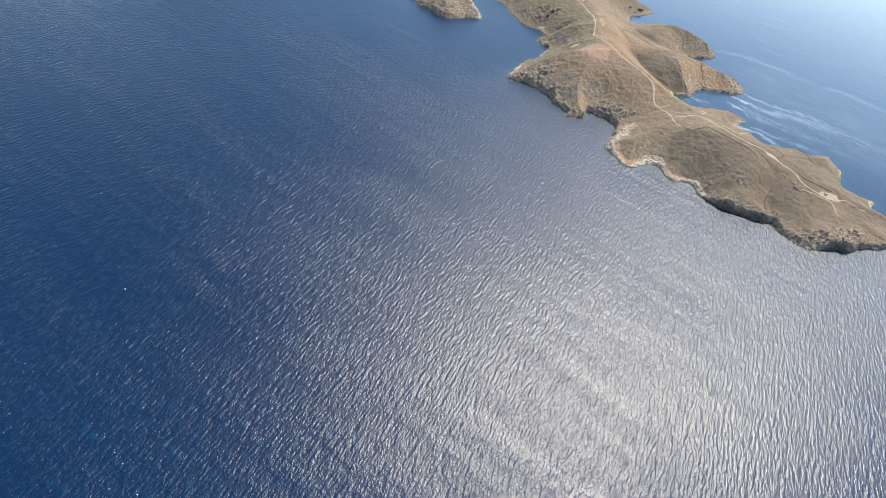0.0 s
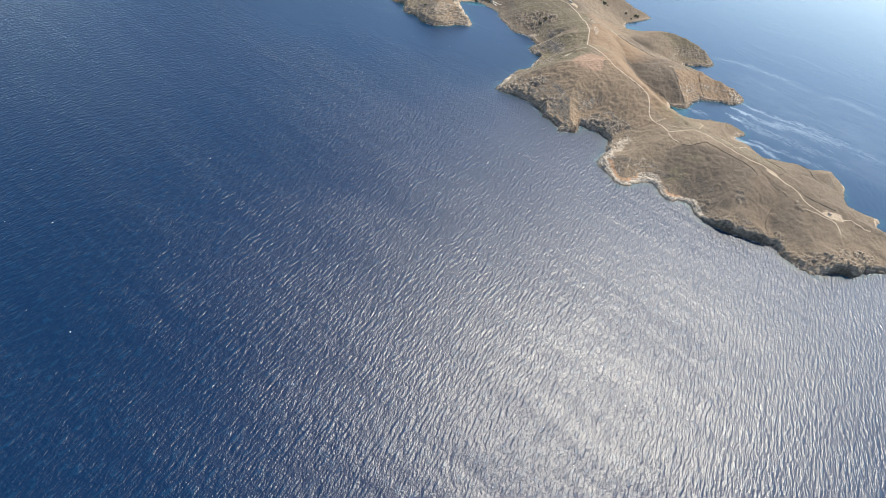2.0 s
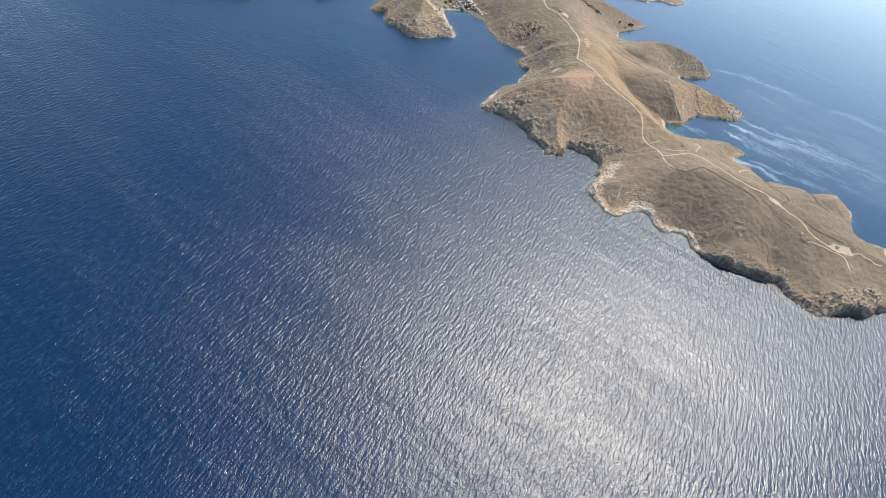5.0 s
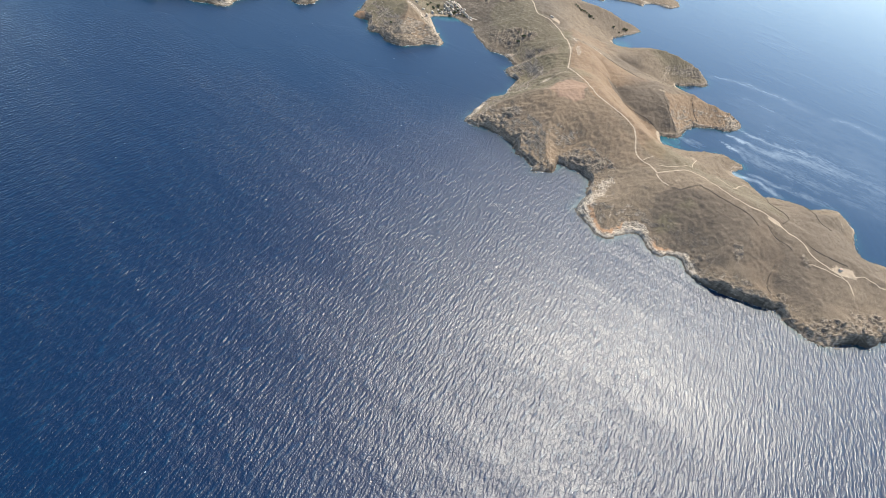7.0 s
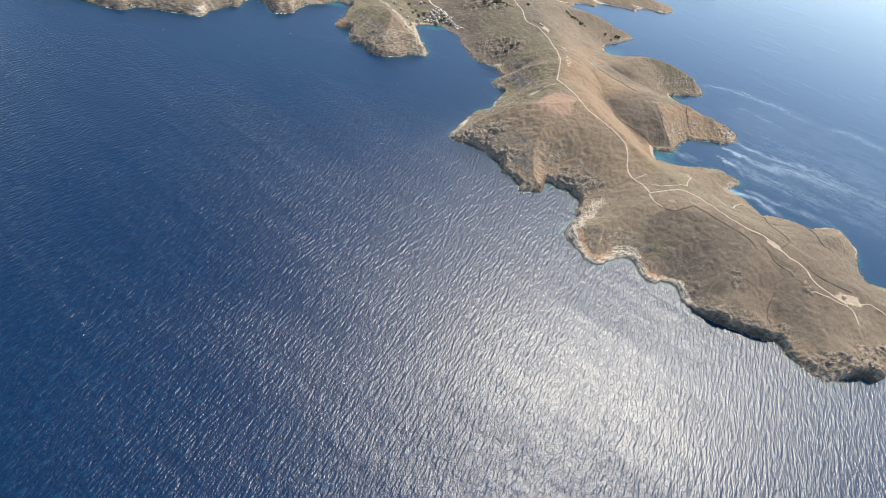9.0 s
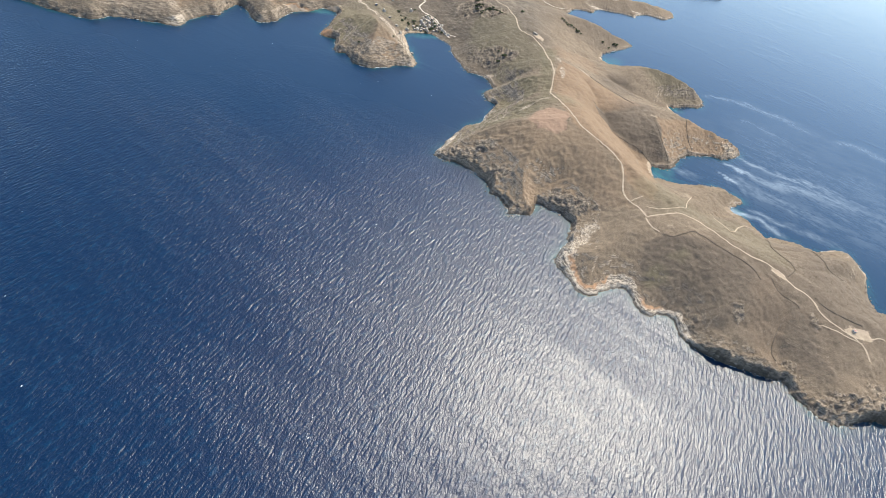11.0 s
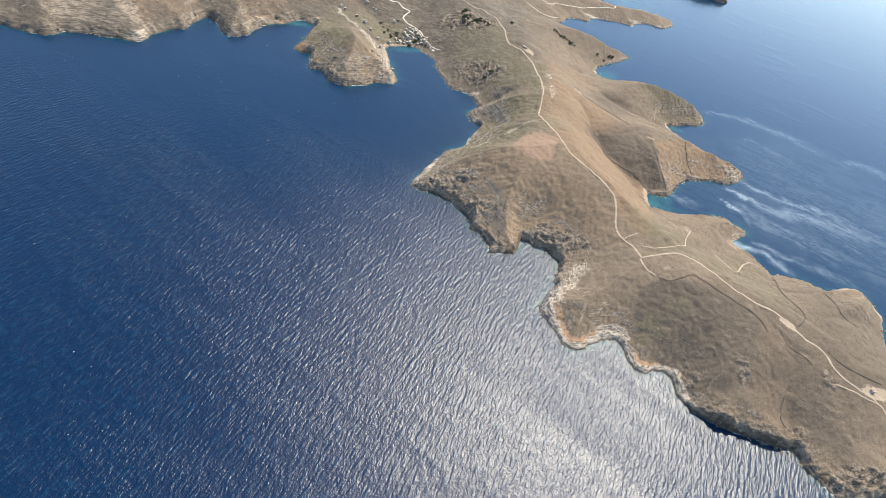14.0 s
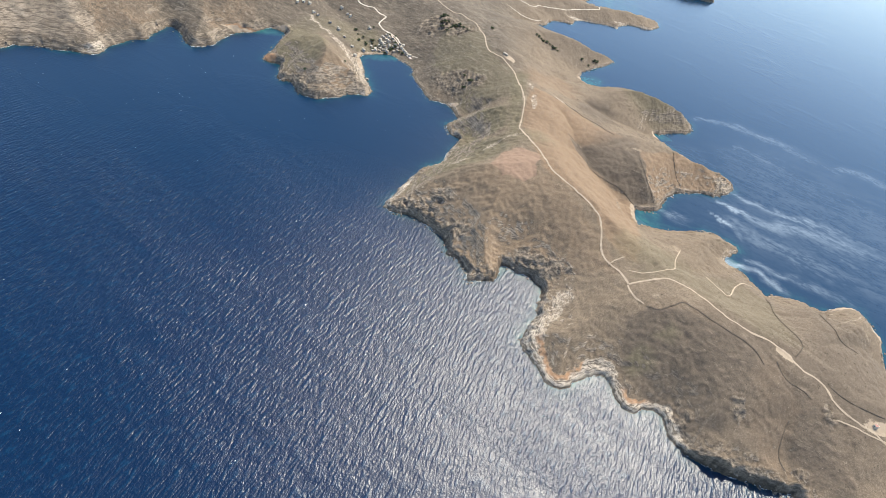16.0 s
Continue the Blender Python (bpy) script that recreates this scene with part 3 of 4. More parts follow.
def tracts(x, y, *groups, edge=5.0):
    total = np.zeros(x.shape)
    for group in groups:
        for corners in group:
            xs, ys = [c[0] for c in corners], [c[1] for c in corners]
            near = (x > min(xs) - 40) & (x < max(xs) + 40) & (y > min(ys) - 40) & (y < max(ys) + 40)
            total[near] = np.maximum(total[near], zone(x[near], y[near], corners, edge, int(corners[0][0])))
    return total


rust = np.maximum(tracts(lx, ly, HEATH_RUST), np.where(ly < 1100, 0.5, 0.7) * tracts(lx, ly, SLOPES_RUST, edge=12.0))
rust = np.maximum(rust, 0.6 * patches(lx, ly, [(410, 1240, 30, 46, 10), (285, 1690, 34, 60, 0), (340, 1720, 40, 60, 10)]))
rust = np.maximum(rust, 0.75 * scree)
rust = np.maximum(rust, 0.45 * zone(lx, ly, [(70, 1230), (200, 1290), (300, 1290), (375, 1200), (400, 1130), (300, 1135), (240, 1165), (190, 1130), (120, 1210)], 10.0))
tilled = zone(lx, ly, [(197, 1294), (219, 1345), (238, 1353), (270, 1340), (275, 1317), (267, 1277), (250, 1265), (218, 1262)], 1.5)
green = np.maximum.reduce([tracts(lx, ly, GRASS, MEADOW, edge=9.0) * np.where(ly < 1100, 0.8, 1.0), 0.55 * zone(lx, ly, [(415, 1118), (470, 1128), (520, 1102), (590, 1055), (640, 1060), (655, 1180), (610, 1210), (540, 1180), (470, 1180)], 12.0),
                   0.7 * patches(lx, ly, [(-190, 1820, 80, 50, 0), (466, 1184, 70, 40, 0), (-260, 1760, 40, 50, 0), (250, 1400, 50, 30, 0), (560, 1760, 60, 60, 0)])])
dark = np.maximum(0.95 * tracts(lx, ly, HEATH_DARK, edge=3.0), 0.2 * tracts(lx, ly, SLOPES_DARK, edge=14.0))
dark = np.maximum(dark, 0.7 * patches(lx, ly, [(440, 1480, 46, 70, -10), (420, 1640, 40, 60, -20),
                                               (50, 1880, 70, 60, 0), (120, 1650, 70, 44, 0), (-60, 1900, 80, 50, 0)]))
dark = np.maximum(dark, 0.72 * patches(lx, ly, [(640, 1000, 210, 110, 10), (740, 1060, 120, 110, 0)]))
dark = np.maximum(dark, 0.45 * zone(lx, ly, [(415, 1118), (470, 1128), (520, 1102), (590, 1055), (660, 1060), (680, 1190), (610, 1220), (540, 1190), (470, 1190)], 12.0))
dark = np.maximum(dark, 0.5 * patches(lx, ly, [(380, 1990, 110, 70, 0), (400, 2380, 240, 90, 0), (560, 1760, 60, 40, 0)]))
# the shaded-looking olive scrub west of the ridge road, and greyer heath on the eastern headlands
west_scrub = zone(lx, ly, [(135, 1560), (240, 1560), (240, 1640), (226, 1690), (180, 1745), (150, 1830), (110, 1890), (60, 1860), (40, 1780), (60, 1700), (110, 1620)], 8.0)
east_heath = zone(lx, ly, [(590, 1660), (660, 1725), (670, 1775), (560, 1835), (480, 1850), (520, 1780), (560, 1720)], 14.0)
north_slope = zone(lx, ly, [(330, 1900), (420, 1935), (500, 2040), (430, 2075), (300, 2140), (230, 2120), (300, 2000)], 12.0)
green = np.maximum.reduce([green, 0.7 * west_scrub, 0.3 * east_heath])
dark = np.maximum.reduce([dark, 0.75 * west_scrub, 0.6 * east_heath, 0.5 * north_slope])
mainland = ease(-60, 40, ly - 1640) * (1 - ease(150, 300, lx)) + ease(-250, -330, lx)
grey = np.clip(mainland, 0, 1) * (1 - patch(lx, ly, -190, 1620, 110, 130))
dark = np.maximum(dark, 0.8 * grey * ease(-0.5, 0.5, 0.1 + rough(lx, ly, 80, 3, 57)) * (1 - green))
pale = patches(lx, ly, [(60, 1270, 14, 60, -14), (120, 1420, 14, 70, -10), (-66, 1554, 12, 8, 0),
                        (-106, 1660, 9, 60, 10), (90, 1592, 40, 6, 0), (640, 2380, 90, 10, 10), (560, 2330, 90, 9, 8), (450, 2320, 60, 8, 8), (-572, 1492, 24, 16, 40)])
pale = np.maximum(pale, 0.4 * patches(lx, ly, [(640, 1290, 36, 26, 0), (690, 1505, 30, 14, 0)]))
lane = zone(lx, ly, STONY_LANE, 4.0)
pale = np.maximum(pale, 0.7 * lane)
# bare stones along the ridge road
verge = patches(lx, ly, [(268, 1540, 8, 40, 0), (262, 1610, 7, 26, 8), (330, 1600, 30, 6, -18), (232, 1400, 16, 6, 30), (200, 1380, 22, 6, 35), (150, 1330, 26, 6, 40)])
pale = np.maximum(pale, 0.8 * verge)
# the pale ledges round the terraced bay, with a rim of orange earth above them
ledges = patches(lx, ly, [(290, 1030, 34, 44, 0), (322, 970, 50, 34, 10), (385, 985, 34, 30, 0), (425, 944, 50, 28, 0), (458, 925, 20, 36, 0)])
ledge_wide = 9 + 11 * patch(lx, ly, 285, 1030, 26, 40) + 10 * patch(lx, ly, 375, 990, 24, 16) + 3.5 * rough(lx, ly, 18, 3, 88)
ledge_rock = ledges * (1 - ease(ledge_wide - 2, ledge_wide + 2.5, inland))
pale = np.maximum(pale, ledge_rock)
strata = zone(lx, ly, [(276, 1010), (302, 1012), (318, 1040), (345, 1090), (345, 1104), (318, 1104), (298, 1058)], 7.0)
pale = np.maximum(pale, 0.75 * strata)
ochre = ledges * ease(ledge_wide - 4, ledge_wide, inland) * (1 - ease(ledge_wide + 2, ledge_wide + 5.5, inland))
ochre *= patches(lx, ly, [(318, 968, 22, 16, 0), (300, 990, 12, 26, 20), (416, 955, 20, 14, 0), (355, 985, 16, 8, 0)])
ochre = np.maximum(ochre, patches(lx, ly, [(-290, 1610, 16, 10), (-380, 1718, 44, 4, 28)]))
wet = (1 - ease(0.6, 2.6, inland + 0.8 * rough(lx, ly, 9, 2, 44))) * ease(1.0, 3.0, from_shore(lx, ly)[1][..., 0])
rim = (1 - ease(3, 12 + 5 * rough(lx, ly, 60, 2, 12), inland)) * ease(0.0, 0.9, 0.6 + 0.5 * rough(lx, ly, 40, 2, 77))
rim *= 1 - 0.5 * patch(lx, ly, -215, 1610, 80, 70)
outcrops = patches(lx, ly, [(285, 1150, 30, 14, -35), (305, 1146, 30, 13, -10), (160, 1182, 24, 14, -20), (135, 1240, 20, 12, 0), (95, 1222, 40, 14, 0), (650, 968, 8, 14, 0),
                            (604, 896, 10, 7, 0), (468, 932, 8, 6, 0), (150, 1650, 24, 20, 0), (531, 951, 9, 16, 0), (479, 941, 5, 7, 0), (725, 880, 20, 16, 0), (760, 890, 26, 14, 20), (-690, 1510, 110, 50, 0),
                            (690, 850, 70, 16, 5), (690, 1500, 34, 30, 0), (-205, 1530, 44, 16, 0), (-90, 1590, 20, 44, 20), (40, 1880, 60, 40, 0), (110, 1650, 50, 36, 0), (100, 1850, 40, 20, 30)])
stony = np.maximum.reduce([ease(0.55, 1.05, steep - 0.5 * ease(40, 70, inland)) * ease(-4, 6, inland + 6), rim * 0.8, outcrops * 0.7, 0.55 * pale * rim + 0.5 * pale * (1 - ease(14, 34, inland)), ledge_rock, ochre, 0.5 * lane, 0.48 * strata, 0.46 * verge, 0.45 * patch(lx, ly, 322, 1085, 16, 40, -35, 0.8), 0.9 * pale * ease(2200, 2250, ly)])
stony = stony * (1 - 0.8 * scree)
lz = lz + outcrops * np.where(lx < -400, 0.3, 1.0) * (9.5 * crags(lx, ly, 12, 3, 91) - 4.6) * ease(2, 6, inland)

faces = grid_faces(len(gx), len(gy))
keep = (inland.ravel()[faces] > -26).any(1)
faces = faces[keep]
used, faces = np.unique(faces, return_inverse=True)
faces = faces.reshape(-1, 4)
ground_mesh = sheet("ground", np.stack([lx, ly, lz], -1).reshape(-1, 3)[used], faces, GROUND)
give(ground_mesh, **{key: value.ravel()[used] for key, value in dict(
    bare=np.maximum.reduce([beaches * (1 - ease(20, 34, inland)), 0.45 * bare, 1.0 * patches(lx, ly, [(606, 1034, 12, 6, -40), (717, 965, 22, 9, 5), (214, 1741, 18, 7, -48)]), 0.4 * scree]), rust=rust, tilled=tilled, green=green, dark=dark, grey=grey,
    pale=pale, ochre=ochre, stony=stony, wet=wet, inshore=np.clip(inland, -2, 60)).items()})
ground = tagged(new("ground", ground_mesh), "dry brown heath on a rocky hilly peninsula above the sea", "ground", kind="structure")


def ground_height(x, y):
    """Height of the built land under places."""
    x, y = np.atleast_1d(np.asarray(x, float)), np.atleast_1d(np.asarray(y, float))
    i, j = np.clip(np.searchsorted(gx, x) - 1, 0, len(gx) - 2), np.clip(np.searchsorted(gy, y) - 1, 0, len(gy) - 2)
    u, v = (x - gx[i]) / (gx[i + 1] - gx[i]), (y - gy[j]) / (gy[j + 1] - gy[j])
    return lz[j, i] * (1 - u) * (1 - v) + lz[j, i + 1] * u * (1 - v) + lz[j + 1, i] * (1 - u) * v + lz[j + 1, i + 1] * u * v


def inland_at(x, y):
    i, j = np.clip(np.searchsorted(gx, x), 0, len(gx) - 1), np.clip(np.searchsorted(gy, y), 0, len(gy) - 1)
    return inland[j, i]


# ---- the islet on the horizon side ----
ix, iy = np.meshgrid(np.linspace(780, 1080, 101), np.linspace(2850, 3070, 75))
reach = 1 - np.hypot((ix - 930) / 120, (iy - 2960) / 70) + 0.35 * rough(ix, iy, 60, 4, 61)
iz = np.where(reach > 0, 14 * ease(0, 0.25, reach) + 26 * reach + 3 * rough(ix, iy, 20, 3, 62), -6 + 0 * ix)
islet_mesh = sheet("islet", np.stack([ix, iy, iz], -1).reshape(-1, 3), grid_faces(101, 75), GROUND)
give(islet_mesh, stony=ease(0.35, 0.0, reach), dark=0 * ix + 0.6)
tagged(new("islet", islet_mesh), "dark bare rocky islet standing in the sea", "islet", kind="structure")

# ---- the sea ----
sx = steps((-6000, -900, 150), (-900, 1000, 4), (1000, 1400, 12), (1400, 6000, 150))
sy = steps((-3000, 0, 150), (0, 120, 12), (120, 1240, 4), (1240, 2500, 6), (2500, 6000, 120))
wx, wy = np.meshgrid(sx, sy)
rng = np.random.default_rng(4)
wz = np.zeros_like(wx)
wind = radians(-CREST)
for k in range(22):
    length = 8.0 * 1.045 ** k
    way = wind + rng.normal(0, 0.34)
    wz += 0.0010 * length * rng.uniform(0.6, 1.2) * np.sin(2 * np.pi / length * (wx * math.cos(way) + wy * math.sin(way)) + rng.uniform(0, 6.28))
offing, _ = from_shore(wx[::2, ::2], wy[::2, ::2])
offing = np.repeat(np.repeat(offing, 2, 0), 2, 1)[:wx.shape[0], :wx.shape[1]]
wz *= (1 - ease(-40, -8, offing)) * ((wx > -900) & (wx < 1000) & (wy > 120) & (wy < 1240))
bays = patches(wx, wy, [(500, 1352, 26, 26, 0), (-70, 1748, 40, 14, 24), (440, 1885, 34, 24, 40), (-350, 1744, 40, 18, 10), (588, 1672, 20, 12, 0),
                        (640, 1276, 14, 14, 0)])
shallow = np.clip(0.42 * bays + 0.5 * np.exp(np.minimum(offing, 0) / 7.0) * (0.55 + 0.6 * rough(wx, wy, 50, 2, 81)), 0, 1) * (offing > -70)
spume = np.zeros_like(wx)
# foam and ruffled water blown off the headlands in bent trails: strength, half width at each end, and a line
bend = wx + 9 * rough(wx, wy, 38, 3, 83), wy + 9 * rough(wx, wy, 38, 3, 84)
for much, thin, broad, trail in (
        (0.26, 8, 28, [(693, 1808), (749, 1816), (807, 1814), (855, 1790), (906, 1770), (948, 1735), (1004, 1701)]),
        (0.24, 7, 18, [(767, 1704), (797, 1699), (829, 1677), (858, 1651), (895, 1621)]),
        (0.28, 10, 28, [(1024, 1715), (1062, 1717), (1084, 1703), (1117, 1678), (1190, 1630)]),
        (0.95, 5, 9, [(682, 1446), (704, 1438), (729, 1425)]),
        (0.85, 3, 8, [(636, 1420), (650, 1403), (665, 1384), (677, 1362)]),
        (0.70, 3, 6, [(640, 1396), (650, 1386)]),
        (0.55, 5, 24, [(700, 1500), (731, 1484), (765, 1470), (830, 1455), (890, 1449), (960, 1425)]),
        (0.75, 3, 5, [(658, 1459), (682, 1451)]),
        (0.42, 16, 34, [(720, 1425), (752, 1410), (801, 1425), (860, 1420), (940, 1390), (1040, 1350)]),
        (0.30, 20, 40, [(680, 1400), (720, 1360), (800, 1330), (900, 1290)]),
        (0.50, 8, 12, [(534, 1389), (551, 1384), (573, 1368)]),
        (0.95, 7, 5, [(633, 1276), (654, 1273), (678, 1265)]),
        (0.60, 5, 9, [(676, 1267), (700, 1254), (714, 1234)]),
        (0.40, 7, 14, [(673, 1297), (704, 1280), (745, 1269), (787, 1255), (828, 1238)]),
        (0.26, 8, 14, [(835, 1395), (874, 1360), (930, 1330)])):
    for k, ((ax, ay), (bx, by)) in enumerate(zip(trail, trail[1:])):
        dx, dy = bx - ax, by - ay
        s_ = np.clip(((bend[0] - ax) * dx + (bend[1] - ay) * dy) / (dx * dx + dy * dy), 0, 1)
        far_on = (k + s_) / (len(trail) - 1)
        off = np.hypot(bend[0] - ax - s_ * dx, bend[1] - ay - s_ * dy) / (thin + (broad - thin) * far_on)
        spume = np.maximum(spume, much * np.exp(-off ** 2) * (1 - 0.6 * ease(0.5, 1.0, far_on)))
spume = np.maximum(spume, 0.12 * patch(wx, wy, 900, 1480, 260, 200, -20, 0.8))
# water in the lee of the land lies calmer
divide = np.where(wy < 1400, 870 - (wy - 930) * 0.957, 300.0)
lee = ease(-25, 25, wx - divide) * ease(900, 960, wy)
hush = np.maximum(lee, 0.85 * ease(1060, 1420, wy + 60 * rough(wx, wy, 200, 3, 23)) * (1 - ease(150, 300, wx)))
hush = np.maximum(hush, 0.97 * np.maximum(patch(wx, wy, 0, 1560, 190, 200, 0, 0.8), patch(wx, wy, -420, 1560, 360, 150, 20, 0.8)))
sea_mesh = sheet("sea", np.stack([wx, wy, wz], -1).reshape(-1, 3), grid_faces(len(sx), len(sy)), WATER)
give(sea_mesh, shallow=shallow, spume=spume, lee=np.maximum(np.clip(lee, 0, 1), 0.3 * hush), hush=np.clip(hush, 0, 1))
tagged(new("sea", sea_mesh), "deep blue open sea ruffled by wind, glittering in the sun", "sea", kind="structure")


# ---- dirt roads ----
def along(points, step):
    """Points along a smooth line through the given ones."""
    p = np.array(points, float)
    p = np.vstack([2 * p[0] - p[1], p, 2 * p[-1] - p[-2]])
    out = []
    for a, b, c, d in zip(p, p[1:], p[2:], p[3:]):
        for s in np.arange(0, 1, step / max(step, np.linalg.norm(c - b))):
            out.append(0.5 * (2 * b + (c - a) * s + (2 * a - 5 * b + 4 * c - d) * s ** 2 + (3 * b - a - 3 * c + d) * s ** 3))
    return np.array(out + [p[-2]])


def dirt_road(name, points, width, label, surface=None):
    line = along(points, 2.5)
    side = np.gradient(line, axis=0)
    side = np.stack([-side[:, 1], side[:, 0]], -1) / np.maximum(np.linalg.norm(side, axis=1), 1e-6)[:, None]
    width = 0.88 * width * (1 + 0.3 * rough(line[:, 0], line[:, 1], 20, 2, 15))
    rows = []
    for k in (-0.5, -0.25, 0, 0.25, 0.5):
        q = line + side * (k * width)[:, None]
        rows.append(np.column_stack([q, ground_height(q[:, 0], q[:, 1]) + 0.5 - 0.5 * abs(k) + (0.0 if k else 0.08)]))
    verts = np.stack(rows, 1)
    top = np.maximum(verts[:, :, 2].mean(1), verts[:, 2, 2])
    verts[:, :, 2] = np.maximum(verts[:, :, 2], top[:, None] - 0.5)
    me = sheet(name, verts.reshape(-1, 3), grid_faces(5, len(line)), surface or TRACK)
    return tagged(new(name, me), label, "dirt road", kind="structure")


dirt_road("road_ridge", [
    (1, 2041), (13, 2005), (41, 1969), (63, 1947), (81, 1945), (102, 1921), (121, 1904), (135, 1862), (150, 1828), (157, 1785), (166,
    1756), (180, 1745), (197, 1737), (214, 1712), (228, 1681), (235, 1640), (242, 1593), (246, 1563), (249, 1536), (247, 1479), (243,
    1438), (248, 1410), (258, 1381), (275, 1343), (291, 1302), (308, 1284), (328, 1271), (339, 1260), (353, 1248), (365, 1234), (374,
    1220), (377, 1197), (377, 1173), (382, 1154), (392, 1141), (402, 1127), (410, 1107)], 3.4, "pale dirt road winding along the ridge of the peninsula")
dirt_road("road_south", [
    (410, 1107), (425, 1113), (442, 1119), (466, 1125), (482, 1120), (503, 1112), (518, 1097), (530, 1082), (546, 1068), (565, 1057),
    (584, 1052), (597, 1045), (607, 1037), (616, 1028), (629, 1019), (646, 1013), (656, 1004), (659, 992), (667, 981), (677, 970),
    (690, 963), (702, 958), (711, 951), (719, 941), (721, 923)], 3.3, "pale dirt road over the southern hill")
dirt_road("road_cape", [
    (703, 968), (712, 960), (729, 960), (750, 968), (766, 966), (779, 959), (794, 960)], 2.4, "faint pale track to the cape")
dirt_road("road_spur", [
    (409, 1105), (411, 1095), (418, 1085), (428, 1077)], 2.7, "short pale spur off the dirt road")
dirt_road("road_side", [
    (387, 1144), (397, 1152), (409, 1158)], 2.2, "short pale side track off the dirt road")
dirt_road("road_village", [
    (-204, 1975), (-192, 1969), (-176, 1954), (-158, 1951), (-140, 1951), (-124, 1934), (-103, 1923), (-108, 1907), (-111, 1886),
    (-98, 1865), (-80, 1853), (-60, 1838), (-44, 1815), (-23, 1779), (-6, 1758)], 4.2, "pale road that bends down into the village", PALE_TRACK)
dirt_road("road_lane", [
    (-76, 1848), (-53, 1820), (-34, 1795), (-13, 1773), (9, 1762)], 2.7, "narrow pale lane between village houses", PALE_TRACK)
dirt_road("road_bay", [
    (553, 1186), (560, 1158), (574, 1146), (604, 1187), (629, 1210), (649, 1216)], 2.2, "faint pale track above the eastern bay")
dirt_road("road_west_track", [
    (411, 1133), (440, 1133), (486, 1161), (506, 1205), (527, 1244)], 1.8, "faint pale track over the low saddle")
dirt_road("road_low", [
    (655, 964), (671, 961), (690, 955), (716, 949)], 2.2, "faint pale track below the dirt road")
dirt_road("road_far", [
    (218, 2299), (233, 2285), (265, 2278), (288, 2285), (300, 2302), (337, 2313), (385, 2335), (423, 2366), (470, 2385), (499, 2400),
    (499, 2415)], 3.4, "pale road along the far cape", PALE_TRACK)
dirt_road("road_far_low", [
    (204, 2218), (240, 2203), (277, 2203), (312, 2220)], 2.6, "pale road above the far inlet", PALE_TRACK)


# ---- dry stone walls ----
def stone_rows(name, points, label):
    """A low field wall of single stones, laid roughly in two courses."""
    line = along(points, 0.9)
    jitter = np.random.default_rng(len(line))
    verts, quads = [], []
    box = np.array([(-1, -1, -1), (1, -1, -1), (1, 1, -1), (-1, 1, -1), (-0.8, -0.8, 1), (0.8, -0.8, 1), (0.8, 0.8, 1), (-0.8, 0.8, 1)], float)
    sides = np.array([(0, 3, 2, 1), (4, 5, 6, 7), (0, 1, 5, 4), (1, 2, 6, 5), (2, 3, 7, 6), (3, 0, 4, 7)])
    foot = ground_height(line[:, 0], line[:, 1])
    for (x, y), z in zip(line, foot):
        for course in (0, 1):
            size = jitter.uniform(0.22, 0.45, 3)
            a = jitter.uniform(0, 3)
            turned = box * size
            turned = np.column_stack([turned[:, 0] * math.cos(a) - turned[:, 1] * math.sin(a), turned[:, 0] * math.sin(a) + turned[:, 1] * math.cos(a), turned[:, 2]])
            quads.append(sides + 8 * len(verts))
            verts.append(turned + (x + jitter.uniform(-0.25, 0.25), y + jitter.uniform(-0.25, 0.25), z + 0.15 + 0.5 * course))
    me = sheet(name, np.concatenate(verts), np.concatenate(quads), WALLSTONE, False)
    return tagged(new(name, me), label, "stone wall", kind="stuff")


stone_rows("field_wall", [
    (663, 1191), (648, 1150), (641, 1110), (647, 1070), (637, 1052), (622, 1036)], "low dark field wall over the slope")
stone_rows("field_wall", [
    (664, 1005), (676, 994), (692, 986), (724, 979)], "low field wall above the dirt road")
stone_rows("field_wall", [
    (339, 1599), (377, 1573), (407, 1564), (440, 1530)], "low dark field wall along the gully")
stone_rows("field_wall", [
    (341, 1481), (361, 1478), (382, 1455), (386, 1432), (405, 1416), (437, 1406), (463, 1391), (482, 1371)], "low dark wall between orange and brown heath")
stone_rows("field_wall", [
    (565, 1531), (569, 1494), (583, 1465)], "low field wall over the headland")
stone_rows("field_wall", [
    (431, 1074), (446, 1070), (457, 1074), (468, 1079), (482, 1084), (508, 1068), (536, 1050), (556, 1037), (565, 1024), (570, 1010)], "low dark field wall round the dark heath")
stone_rows("field_wall", [
    (723, 1156), (723, 1119), (722, 1104), (735, 1098), (749, 1091)], "low field wall bending down the slope")
stone_rows("field_wall", [
    (591, 1020), (598, 1001), (615, 996), (631, 985)], "low dark field wall below the dirt road")
stone_rows("field_wall", [
    (484, 1470), (492, 1443), (505, 1410), (516, 1390)], "low field wall down to the bay")
stone_rows("field_wall", [
    (601, 955), (589, 932), (582, 908), (586, 890)], "low dark field wall down the slope")


# ---- loose stone, shrubs, foam ----
BALL = bmesh.new()
bmesh.ops.create_icosphere(BALL, subdivisions=1, radius=1.0)
BALL.verts.ensure_lookup_table()
BALL_V = np.array([v.co[:] for v in BALL.verts])
BALL_F = np.array([[v.index for v in f.verts] for f in BALL.faces])
BALL.free()
EIGHT_V = np.array([(1, 0, 0), (0, 1, 0), (-1, 0, 0), (0, -1, 0), (0, 0, 1), (0, 0, -0.6)], float)
EIGHT_F = np.array([(0, 1, 4), (1, 2, 4), (2, 3, 4), (3, 0, 4), (1, 0, 5), (2, 1, 5), (3, 2, 5), (0, 3, 5)])


